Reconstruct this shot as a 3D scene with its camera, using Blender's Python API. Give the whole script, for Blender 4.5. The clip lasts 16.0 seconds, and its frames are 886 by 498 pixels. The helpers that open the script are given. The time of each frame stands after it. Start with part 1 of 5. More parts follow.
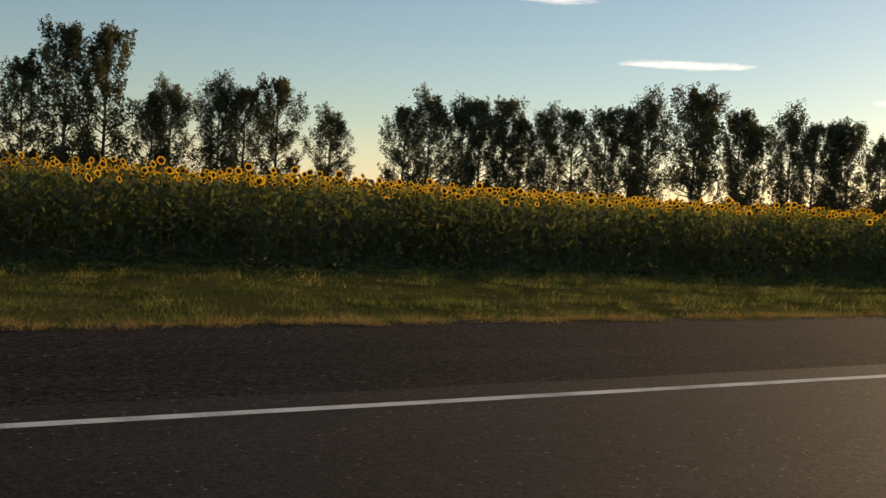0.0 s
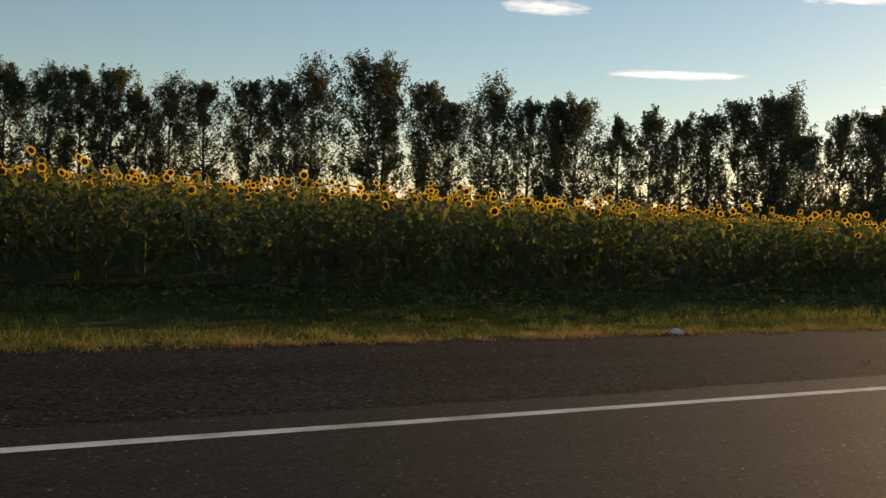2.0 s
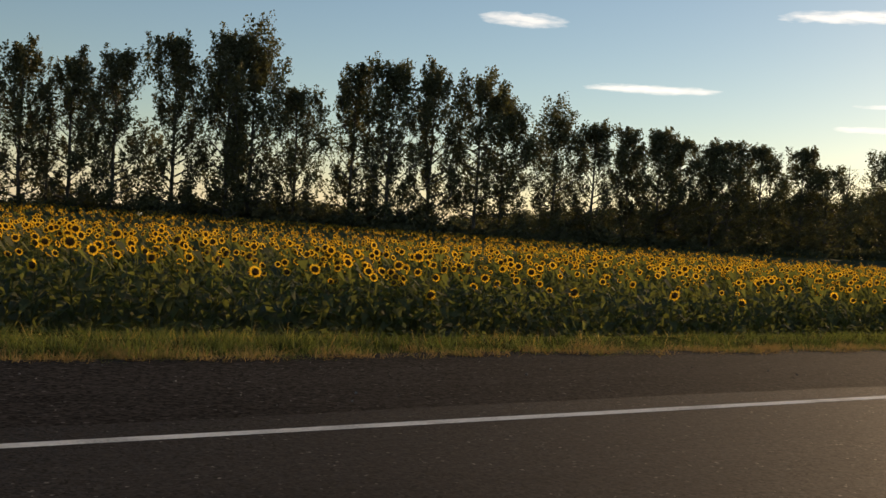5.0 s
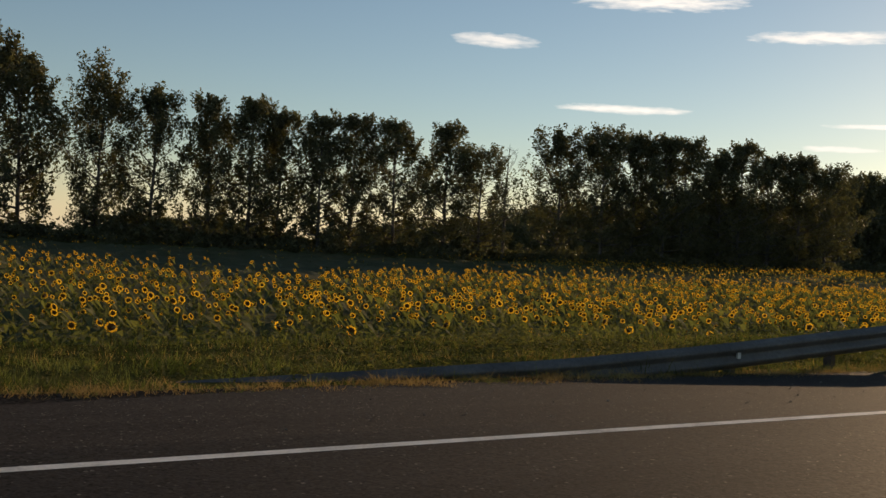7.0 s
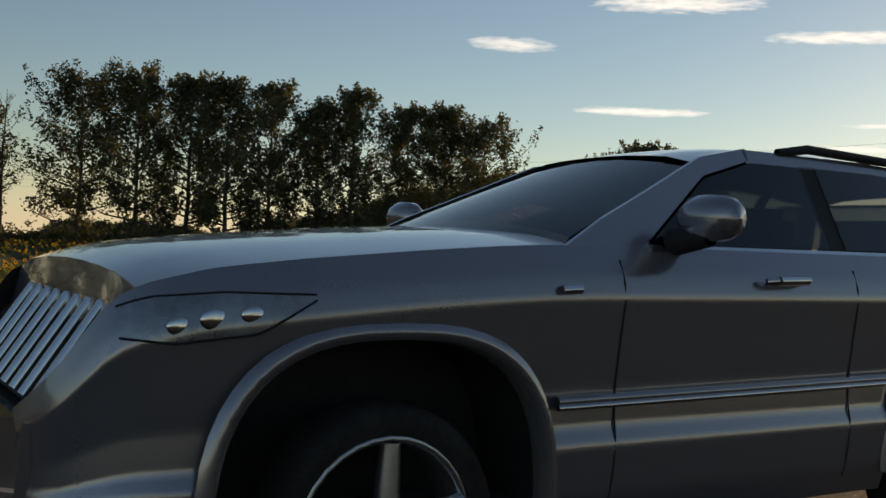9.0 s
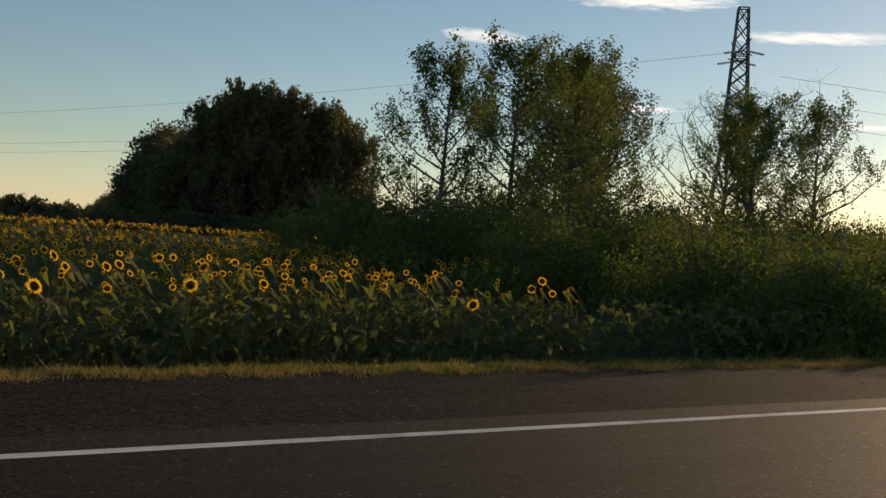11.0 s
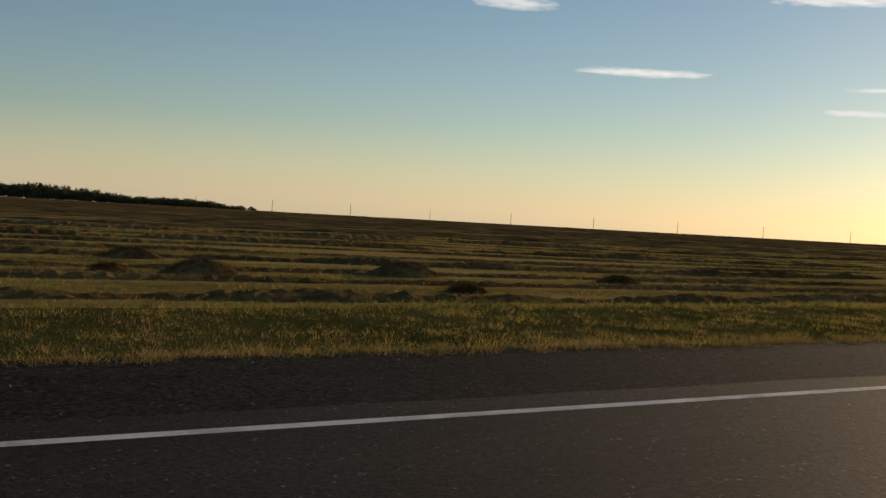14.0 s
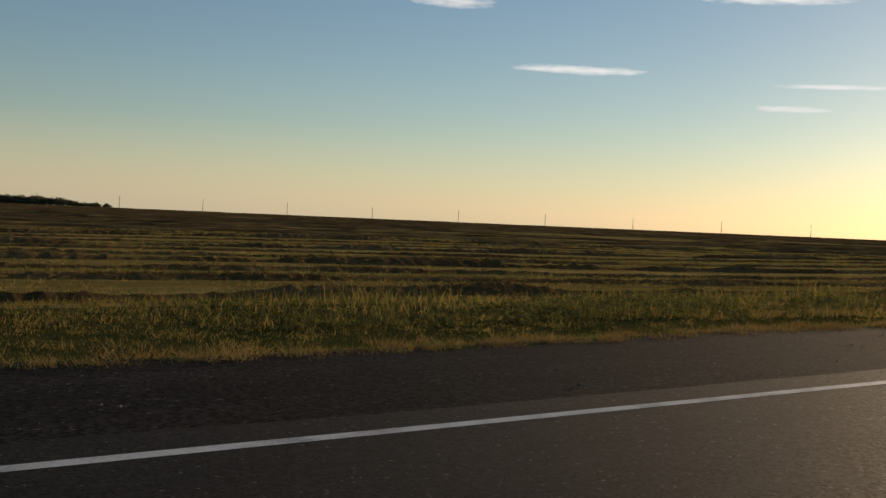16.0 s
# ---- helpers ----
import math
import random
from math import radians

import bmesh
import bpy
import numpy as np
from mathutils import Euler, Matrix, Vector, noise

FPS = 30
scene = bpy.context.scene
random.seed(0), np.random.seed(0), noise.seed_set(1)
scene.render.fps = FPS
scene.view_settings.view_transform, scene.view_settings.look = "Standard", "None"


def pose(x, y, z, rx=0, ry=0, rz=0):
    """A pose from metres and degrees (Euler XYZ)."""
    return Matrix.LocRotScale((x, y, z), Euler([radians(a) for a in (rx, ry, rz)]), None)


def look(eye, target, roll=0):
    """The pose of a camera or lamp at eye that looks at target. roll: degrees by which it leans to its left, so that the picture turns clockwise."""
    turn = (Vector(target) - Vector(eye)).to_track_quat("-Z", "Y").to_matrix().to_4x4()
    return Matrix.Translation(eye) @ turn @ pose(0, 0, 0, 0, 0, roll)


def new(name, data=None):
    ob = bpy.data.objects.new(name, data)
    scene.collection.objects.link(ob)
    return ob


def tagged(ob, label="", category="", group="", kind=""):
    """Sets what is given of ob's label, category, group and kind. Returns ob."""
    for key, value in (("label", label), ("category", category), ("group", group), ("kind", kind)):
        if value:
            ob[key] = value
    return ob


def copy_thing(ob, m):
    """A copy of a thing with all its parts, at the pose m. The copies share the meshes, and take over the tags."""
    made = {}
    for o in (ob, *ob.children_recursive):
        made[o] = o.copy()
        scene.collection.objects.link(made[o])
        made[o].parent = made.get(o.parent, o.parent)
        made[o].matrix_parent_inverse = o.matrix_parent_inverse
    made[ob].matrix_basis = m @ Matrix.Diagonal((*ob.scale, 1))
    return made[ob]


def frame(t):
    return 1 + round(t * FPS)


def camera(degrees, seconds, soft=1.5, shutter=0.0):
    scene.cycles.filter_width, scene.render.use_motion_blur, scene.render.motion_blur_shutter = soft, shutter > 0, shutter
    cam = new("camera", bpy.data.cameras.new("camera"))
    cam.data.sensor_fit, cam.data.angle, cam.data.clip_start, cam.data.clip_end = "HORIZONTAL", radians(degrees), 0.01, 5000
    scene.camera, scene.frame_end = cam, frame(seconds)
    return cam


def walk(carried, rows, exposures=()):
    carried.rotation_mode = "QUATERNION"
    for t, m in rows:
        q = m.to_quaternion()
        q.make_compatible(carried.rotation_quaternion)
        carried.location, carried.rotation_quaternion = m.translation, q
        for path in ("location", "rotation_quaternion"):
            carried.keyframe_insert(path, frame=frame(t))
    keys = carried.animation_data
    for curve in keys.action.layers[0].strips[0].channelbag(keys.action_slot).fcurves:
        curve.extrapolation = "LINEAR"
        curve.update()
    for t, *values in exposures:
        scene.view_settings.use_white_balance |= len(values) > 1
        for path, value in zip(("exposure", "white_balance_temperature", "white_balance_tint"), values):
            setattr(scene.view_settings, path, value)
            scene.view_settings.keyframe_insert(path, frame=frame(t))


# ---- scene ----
# ---- camera and its way ----
LENS = 45.93
SPEED = 28.0      # metres a second along +x
EYE = 1.25        # height over the road
ROWS = [  # seconds, yaw, pitch, roll, place across the lane
    (0.0, -30.05, -2.63, -3.12, -0.08), (0.5, -30.52, -2.23, -3.80, -0.03), (1.0, -30.70, -2.21, -4.08, 0.04),
    (1.5, -30.62, -2.03, -3.47, 0.22), (2.0, -30.50, -2.00, -2.64, 0.12), (2.5, -30.26, -2.26, -2.39, 0.04),
    (3.0, -30.38, -2.48, -2.92, -0.03), (3.5, -30.38, -2.68, -2.79, -0.09), (4.0, -30.80, -2.84, -3.42, -0.03),
    (4.5, -31.09, -2.45, -3.71, -0.05), (5.0, -31.87, -1.38, -3.59, -0.05), (5.2, -32.38, -0.92, -3.28, -0.06),
    (7.3, -33.33, -0.11, -3.31, -0.02), (7.5, -32.76, 0.30, -3.53, -0.03), (7.8, -32.02, 1.12, -3.22, -0.03),
    (8.0, -31.98, 0.94, -3.44, -0.11), (8.5, -32.16, 0.07, -2.69, -0.28), (8.8, -32.18, -0.05, -2.54, -0.29),
    (9.0, -32.34, -0.01, -2.75, -0.24), (9.2, -32.42, 0.01, -2.59, -0.23), (9.5, -32.71, -0.27, -2.62, -0.22),
    (10.0, -33.51, -0.81, -3.63, -0.17), (10.2, -34.00, -0.77, -4.05, -0.15), (12.3, -33.98, 0.09, -3.88, -0.07),
    (12.5, -34.18, -0.20, -3.93, -0.06), (12.8, -33.88, -0.61, -4.51, 0.00), (13.0, -33.25, -0.64, -5.17, 0.13),
    (13.5, -31.78, -1.26, -4.97, 0.17), (14.0, -32.36, -2.26, -3.58, 0.27), (14.5, -33.58, -2.58, -2.67, 0.33),
    (15.0, -34.45, -2.45, -2.72, 0.44), (15.5, -35.27, -2.50, -2.68, 0.61), (16.0, -35.69, -2.19, -2.92, 0.67),
]
cam = camera(LENS, 16.0, soft=1.5, shutter=0.0)
walk(cam, [(t, pose(SPEED * t, d, EYE, 90 + p, r, y)) for t, y, p, r, d in ROWS], [(0.0, 0.66, 6900, 14), (2.0, 0.70, 6900, 14), (2.5, 0.74, 6900, 14), (3.0, 1.02, 6900, 14), (3.5, 0.74, 6900, 14), (4.0, 0.72, 6900, 14), (5.0, 0.62, 6800, 14), (8.0, 0.48, 6850, 14), (9.0, 0.48, 6950, 14), (9.5, 0.48, 6600, 14), (10.0, 0.52, 6600, 13), (12.5, 0.46, 6600, 12), (13.0, 0.44, 6500, 12), (14.0, 0.16, 6350, 12), (15.0, 0.14, 6250, 12), (16.0, 0.10, 6200, 12)])

# ---- world, sun, exposure ----
SUN_AZ, SUN_EL = 70.0, 9.2        # degrees from +y towards +x, and over the horizon
CLOUDS = [  # azimuth and elevation of the middle, half width, half height, strength
    (42.7, 7.82, 3.7, 0.26, 1.0), (35.5, 11.2, 2.5, 0.42, 0.8), (53.0, 11.65, 4.2, 0.36, 1.0),
    (44.4, 13.45, 4.7, 0.50, 1.0), (41.6, 14.0, 1.3, 0.6, 0.8), (53.8, 6.05, 2.1, 0.17, 1.0),
    (55.9, 7.2, 3.1, 0.15, 0.9),
]


def build_world():
    w = bpy.data.worlds.new("evening_sky")
    scene.world = w
    w.use_nodes = True
    nt = w.node_tree
    nt.nodes.clear()
    N, K = nt.nodes.new, nt.links.new

    def m(op, a, b=None, c=None, clamp=False):
        n = N("ShaderNodeMath")
        n.operation, n.use_clamp = op, clamp
        for i, v in enumerate((a, b, c)):
            if v is None:
                continue
            if isinstance(v, (int, float)):
                n.inputs[i].default_value = v
            else:
                K(v, n.inputs[i])
        return n.outputs[0]

    sky = N("ShaderNodeTexSky")
    sky.sky_type, sky.sun_disc = "NISHITA", False
    sky.sun_elevation, sky.sun_rotation = radians(SUN_EL), radians(SUN_AZ)
    sky.altitude, sky.air_density, sky.dust_density, sky.ozone_density = 150, 1.0, 0.18, 1.8
    tc = N("ShaderNodeTexCoord")
    sep = N("ShaderNodeSeparateXYZ")
    K(tc.outputs["Generated"], sep.inputs[0])
    az = m("ARCTAN2", sep.outputs[0], sep.outputs[1])
    el = m("ARCSINE", sep.outputs[2])
    noi = N("ShaderNodeTexNoise")
    noi.inputs["Scale"].default_value, noi.inputs["Detail"].default_value = 1.0, 5.0
    comb = N("ShaderNodeCombineXYZ")
    K(m("MULTIPLY", az, 55.0), comb.inputs[0])
    K(m("MULTIPLY", el, 260.0), comb.inputs[1])
    K(comb.outputs[0], noi.inputs["Vector"])
    wob = m("SUBTRACT", noi.outputs["Fac"], 0.5)
    total = None
    for a0, e0, wa, he, s in CLOUDS:
        u = m("DIVIDE", m("SUBTRACT", az, radians(a0)), radians(wa))
        tilt = m("MULTIPLY", u, radians(-0.05))
        v = m("DIVIDE", m("SUBTRACT", m("SUBTRACT", el, radians(e0)), tilt), radians(he))
        d = m("ADD", m("POWER", m("ABSOLUTE", u), 2.5), m("MULTIPLY", v, v))
        k = m("SUBTRACT", m("ADD", 1.0, m("MULTIPLY", wob, 1.9)), d)
        k = m("MULTIPLY", m("MULTIPLY", k, 0.9, clamp=True), s)
        total = k if total is None else m("MAXIMUM", total, k)
    low = m("SUBTRACT", 1.0, m("DIVIDE", el, radians(4.2)), clamp=True)
    haze = N("ShaderNodeMix")   # haze put into the sky colour: cream mixed in near the horizon
    haze.data_type = "RGBA"
    K(m("MULTIPLY", low, 0.36), haze.inputs[0])
    K(sky.outputs[0], haze.inputs[6])
    haze.inputs[7].default_value = (8.8, 7.8, 6.3, 1)
    bright = N("ShaderNodeMix")
    bright.data_type = "RGBA"
    K(m("MULTIPLY", total, 0.92), bright.inputs[0])
    K(haze.outputs[2], bright.inputs[6])
    bright.inputs[7].default_value = (CLOUD_RGB[0], CLOUD_RGB[1], CLOUD_RGB[2], 1)
    bg = N("ShaderNodeBackground")
    bg.inputs["Strength"].default_value = SKY_STRENGTH
    K(bright.outputs[2], bg.inputs[0])
    out = N("ShaderNodeOutputWorld")
    K(bg.outputs[0], out.inputs[0])


SKY_STRENGTH = 0.074
CLOUD_RGB = (11.0, 10.5, 9.6)
build_world()
sun_data = bpy.data.lights.new("sun", "SUN")
sun_data.energy, sun_data.angle, sun_data.color = 3.2, radians(0.6), (1.0, 0.70, 0.40)
sun = new("sun", sun_data)
_az, _el = radians(SUN_AZ), radians(SUN_EL)
sun_way = Vector((math.sin(_az) * math.cos(_el), math.cos(_az) * math.cos(_el), math.sin(_el)))
sun.matrix_world = look(tuple(sun_way * 100), (0, 0, 0))


# ---- materials ----
def material(name, colors, rough=0.85, scales=(3.0, 40.0), bump=0.3, metal=0.0, island=0.0, translucent=0.0, glow=None, spec=0.3, stretch=(1, 1, 1), coat=0.0, fine=0.55, deep=0.02):
    """A procedural surface: two or more colours mixed by noise at two scales, with fine relief."""
    mt = bpy.data.materials.new(name)
    mt.use_nodes = True
    nt = mt.node_tree
    N, K = nt.nodes.new, nt.links.new
    p = nt.nodes["Principled BSDF"]
    p.inputs["Roughness"].default_value, p.inputs["Metallic"].default_value = rough, metal
    p.inputs["Specular IOR Level"].default_value = spec
    p.inputs["Coat Weight"].default_value = coat
    tc, mp = N("ShaderNodeTexCoord"), N("ShaderNodeMapping")
    K(tc.outputs["Object"], mp.inputs[0])
    mp.inputs["Scale"].default_value = stretch
    n1, n2 = N("ShaderNodeTexNoise"), N("ShaderNodeTexNoise")
    for n, s in ((n1, scales[0]), (n2, scales[1])):
        n.inputs["Scale"].default_value, n.inputs["Detail"].default_value = s, 6.0
        K(mp.outputs[0], n.inputs["Vector"])
    add = N("ShaderNodeMath")
    add.operation = "MULTIPLY_ADD"
    K(n2.outputs["Fac"], add.inputs[0])
    add.inputs[1].default_value = fine
    K(n1.outputs["Fac"], add.inputs[2])
    last = add.outputs[0]
    if island:
        geo, ad2 = N("ShaderNodeNewGeometry"), N("ShaderNodeMath")
        ad2.operation = "MULTIPLY_ADD"
        K(geo.outputs["Random Per Island"], ad2.inputs[0])
        ad2.inputs[1].default_value = island
        K(last, ad2.inputs[2])
        last = ad2.outputs[0]
    ramp = N("ShaderNodeValToRGB")
    lo, hi = 0.5 + (fine - 0.0) * 0.5 - 0.25, 0.5 + fine * 0.5 + 0.25 + island * 0.8
    if fine > 0.9:
        lo, hi = lo + 0.1, hi + 0.22
    el = ramp.color_ramp.elements
    while len(el) < len(colors):
        el.new(0.5)
    for i, c in enumerate(colors):
        el[i].position = min(1.0, (lo + (hi - lo) * i / max(1, len(colors) - 1)) / 2.4)
        el[i].color = (*c, 1)
    sc = N("ShaderNodeMath")
    sc.operation = "DIVIDE"
    K(last, sc.inputs[0])
    sc.inputs[1].default_value = 2.4
    K(sc.outputs[0], ramp.inputs[0])
    K(ramp.outputs[0], p.inputs["Base Color"])
    if bump:
        b = N("ShaderNodeBump")
        b.inputs["Strength"].default_value, b.inputs["Distance"].default_value = bump, deep
        K(n2.outputs["Fac"], b.inputs["Height"])
        K(b.outputs[0], p.inputs["Normal"])
    if translucent:
        tr, mx = N("ShaderNodeBsdfTranslucent"), N("ShaderNodeMixShader")
        br = N("ShaderNodeMix")
        br.data_type, br.blend_type = "RGBA", "MULTIPLY"
        br.inputs[0].default_value = 1.0
        K(ramp.outputs[0], br.inputs[6])
        br.inputs[7].default_value = (*(glow or (1.5, 1.6, 0.9)), 1)
        K(br.outputs[2], tr.inputs[0])
        mx.inputs[0].default_value = translucent
        K(p.outputs[0], mx.inputs[1])
        K(tr.outputs[0], mx.inputs[2])
        K(mx.outputs[0], nt.nodes["Material Output"].inputs[0])
    return mt


def aggregate(name, dark, mid, pale, cell, rough, spec, relief, sparkle):
    """Bound or loose stone chips: one tint for each chip, pale ones now and then, over broad worn patches."""
    mt = bpy.data.materials.new(name)
    mt.use_nodes = True
    nt = mt.node_tree
    N, K = nt.nodes.new, nt.links.new
    p = nt.nodes["Principled BSDF"]
    p.inputs["Specular IOR Level"].default_value = spec
    tc = N("ShaderNodeTexCoord")
    vor = N("ShaderNodeTexVoronoi")
    vor.inputs["Scale"].default_value = cell
    K(tc.outputs["Object"], vor.inputs["Vector"])
    sep = N("ShaderNodeSeparateColor")
    K(vor.outputs["Color"], sep.inputs[0])
    ramp = N("ShaderNodeValToRGB")
    el = ramp.color_ramp.elements
    el[0].position, el[0].color = 0.0, (*dark, 1)
    el[1].position, el[1].color = 0.75, (*mid, 1)
    for pos, c in ((sparkle, mid), (min(0.999, sparkle + 0.012), pale)):
        e = el.new(pos)
        e.color = (*c, 1)
    K(sep.outputs[0], ramp.inputs[0])
    mp = N("ShaderNodeMapping")
    mp.inputs["Scale"].default_value = (0.12, 1.0, 1.0)
    K(tc.outputs["Object"], mp.inputs[0])
    broad, fine = N("ShaderNodeTexNoise"), N("ShaderNodeTexNoise")
    broad.inputs["Scale"].default_value, broad.inputs["Detail"].default_value = 1.6, 5.0
    K(mp.outputs[0], broad.inputs["Vector"])
    fine.inputs["Scale"].default_value, fine.inputs["Detail"].default_value = 14.0, 4.0
    K(tc.outputs["Object"], fine.inputs["Vector"])
    ad = N("ShaderNodeMath")
    ad.operation = "ADD"
    K(broad.outputs["Fac"], ad.inputs[0])
    K(fine.outputs["Fac"], ad.inputs[1])
    rng = N("ShaderNodeMapRange")
    rng.inputs[1].default_value, rng.inputs[2].default_value = 0.65, 1.35
    rng.inputs[3].default_value, rng.inputs[4].default_value = 0.6, 1.42
    K(ad.outputs[0], rng.inputs[0])
    mul = N("ShaderNodeVectorMath")
    mul.operation = "SCALE"
    K(ramp.outputs[0], mul.inputs[0])
    K(rng.outputs[0], mul.inputs["Scale"])
    K(mul.outputs[0], p.inputs["Base Color"])
    ro = N("ShaderNodeMapRange")
    ro.inputs[3].default_value, ro.inputs[4].default_value = rough - 0.12, min(1.0, rough + 0.12)
    K(sep.outputs[1], ro.inputs[0])
    K(ro.outputs[0], p.inputs["Roughness"])
    bp = N("ShaderNodeBump")
    bp.inputs["Strength"].default_value, bp.inputs["Distance"].default_value = relief, 0.004
    K(sep.outputs[2], bp.inputs["Height"])
    K(bp.outputs[0], p.inputs["Normal"])
    return mt


M_ASPHALT = aggregate("asphalt", (0.0085, 0.0068, 0.0053), (0.035, 0.0286, 0.0227), (0.17, 0.15, 0.13), 62.0, 0.8, 0.07, 0.9, 0.99)
M_OLD = aggregate("worn_asphalt", (0.013, 0.0104, 0.0083), (0.041, 0.0333, 0.0265), (0.18, 0.155, 0.13), 85.0, 0.85, 0.08, 0.35, 0.98)
M_GRAVEL = aggregate("gravel", (0.0075, 0.0064, 0.0055), (0.042, 0.036, 0.031), (0.11, 0.098, 0.088), 42.0, 0.95, 0.02, 1.0, 0.985)
M_STONE = material("pale_stone", [(0.05, 0.045, 0.04), (0.11, 0.10, 0.09), (0.26, 0.24, 0.22)], 0.9, (0.5, 40.0), 0.2, island=0.5)
M_PAINT = material("road_paint", [(0.30, 0.285, 0.25), (0.62, 0.60, 0.54), (0.78, 0.76, 0.70)], 0.6, (2.5, 45.0), 0.4)
M_SOIL = material("meadow_soil", [(0.045, 0.048, 0.014), (0.07, 0.072, 0.022), (0.11, 0.10, 0.035)], 0.95, (0.5, 22.0), 1.0, spec=0.0, fine=0.9, deep=0.08)
M_STUBBLE = material("stubble", [(0.115, 0.086, 0.025), (0.27, 0.195, 0.057), (0.48, 0.345, 0.122)], 0.95, (0.35, 5.0), 1.0, stretch=(0.2, 1, 1), deep=0.12, spec=0.0)
M_GRASS = material("green_grass", [(0.07, 0.092, 0.026), (0.12, 0.142, 0.042), (0.20, 0.20, 0.066)], 0.8, (0.4, 9.0), 0.0, island=0.35, translucent=0.4, glow=(1.3, 1.3, 0.8), spec=0.1)
M_DRY = material("dry_grass", [(0.20, 0.135, 0.05), (0.32, 0.225, 0.085), (0.44, 0.33, 0.14)], 0.85, (0.5, 9.0), 0.0, island=0.35, translucent=0.35, glow=(1.1, 1.0, 0.8), spec=0.1)
M_LEAF = material("tree_leaf", [(0.072, 0.068, 0.04), (0.112, 0.106, 0.06), (0.168, 0.155, 0.084)], 0.6, (0.3, 5.0), 0.0, island=0.4, translucent=0.3, glow=(1.2, 1.3, 0.7), spec=0.15)
M_BUSH = material("bush_leaf", [(0.06, 0.078, 0.02), (0.105, 0.128, 0.034), (0.18, 0.19, 0.06)], 0.75, (0.5, 7.0), 0.0, island=0.4, translucent=0.35, glow=(1.3, 1.4, 0.8), spec=0.2)
M_BARK = material("bark", [(0.05, 0.045, 0.04), (0.11, 0.10, 0.085), (0.20, 0.185, 0.165)], 0.95, (1.5, 18.0), 0.8, stretch=(1, 1, 0.35))
M_SF_LEAF = material("sunflower_leaf", [(0.075, 0.08, 0.036), (0.115, 0.119, 0.054), (0.18, 0.172, 0.084)], 0.85, (0.3, 8.0), 0.0, island=0.35, translucent=0.42, glow=(1.4, 1.5, 0.7), spec=0.15)
M_PETAL = material("sunflower_petal", [(0.62, 0.33, 0.02), (0.74, 0.44, 0.03), (0.80, 0.54, 0.06)], 0.6, (0.3, 8.0), 0.0, island=0.3, translucent=0.52, glow=(1.15, 1.1, 0.8))
M_DISC = material("sunflower_disc", [(0.06, 0.03, 0.012), (0.11, 0.055, 0.018), (0.19, 0.10, 0.03)], 0.95, (1.0, 60.0), 0.5)
M_STEEL = material("galvanised_steel", [(0.085, 0.08, 0.076), (0.125, 0.12, 0.114), (0.18, 0.172, 0.162)], 0.6, (1.2, 22.0), 0.15, metal=0.4)
M_WEED = material("olive_weed_leaf", [(0.07, 0.075, 0.025), (0.12, 0.115, 0.04), (0.19, 0.165, 0.06)], 0.8, (0.4, 7.0), 0.0, island=0.4, translucent=0.35, spec=0.1)
M_PAPER = material("white_paper", [(0.55, 0.54, 0.52), (0.7, 0.69, 0.67), (0.8, 0.79, 0.77)], 0.8, (6.0, 60.0), 0.2)
# post steel darker than the beam: its backlit shade is put into the colour
M_POST = material("backlit_post_steel", [(0.03, 0.026, 0.023), (0.055, 0.046, 0.04), (0.09, 0.075, 0.065)], 0.75, (2.0, 25.0), 0.25, metal=0.2)
# dark weed green, also used where shade is put into the plants' colour
M_GREEN = material("weed_leaf", [(0.025, 0.038, 0.01), (0.045, 0.06, 0.016), (0.085, 0.085, 0.03)], 0.7, (0.4, 7.0), 0.0, island=0.4, translucent=0.35, spec=0.1)
M_STRAW = material("mown_straw", [(0.075, 0.046, 0.02), (0.145, 0.092, 0.037), (0.26, 0.172, 0.072)], 0.95, (0.5, 9.0), 0.9, stretch=(0.4, 1, 1), spec=0.0)
M_STALK = material("stubble_stalk", [(0.20, 0.145, 0.05), (0.30, 0.222, 0.076), (0.42, 0.325, 0.125)], 0.85, (0.3, 6.0), 0.0, island=0.35, translucent=0.45, glow=(1.2, 1.15, 0.8), spec=0.1)
M_WOOD = material("weathered_pole_wood", [(0.06, 0.05, 0.04), (0.10, 0.085, 0.07), (0.15, 0.13, 0.11)], 0.9, (1.0, 14.0), 0.4, stretch=(1, 1, 0.2))
M_WIRE = material("aluminium_wire", [(0.12, 0.12, 0.125), (0.16, 0.16, 0.165), (0.2, 0.2, 0.2)], 0.5, (1.0, 9.0), 0.0, metal=0.5)
M_CERAMIC = material("insulator_glass", [(0.25, 0.32, 0.30), (0.35, 0.42, 0.4), (0.45, 0.5, 0.48)], 0.2, (2.0, 30.0), 0.0, spec=0.5)
M_CAR = material("silver_car_paint", [(0.27, 0.258, 0.285), (0.295, 0.282, 0.308), (0.32, 0.306, 0.332)], 0.24, (0.4, 300.0), 0.01, metal=0.7, coat=1.0)
M_BLACK = material("black_plastic", [(0.012, 0.012, 0.013), (0.02, 0.02, 0.021), (0.032, 0.032, 0.033)], 0.7, (3.0, 80.0), 0.2)
M_TYRE = material("tyre_rubber", [(0.014, 0.014, 0.014), (0.022, 0.021, 0.02), (0.04, 0.038, 0.035)], 0.9, (4.0, 60.0), 0.3)
M_ALLOY = material("alloy_wheel", [(0.42, 0.42, 0.43), (0.52, 0.52, 0.53), (0.6, 0.6, 0.6)], 0.3, (3.0, 50.0), 0.05, metal=0.9)
M_CHROME = material("chrome", [(0.6, 0.6, 0.61), (0.68, 0.68, 0.69), (0.74, 0.74, 0.74)], 0.15, (3.0, 50.0), 0.0, metal=1.0)
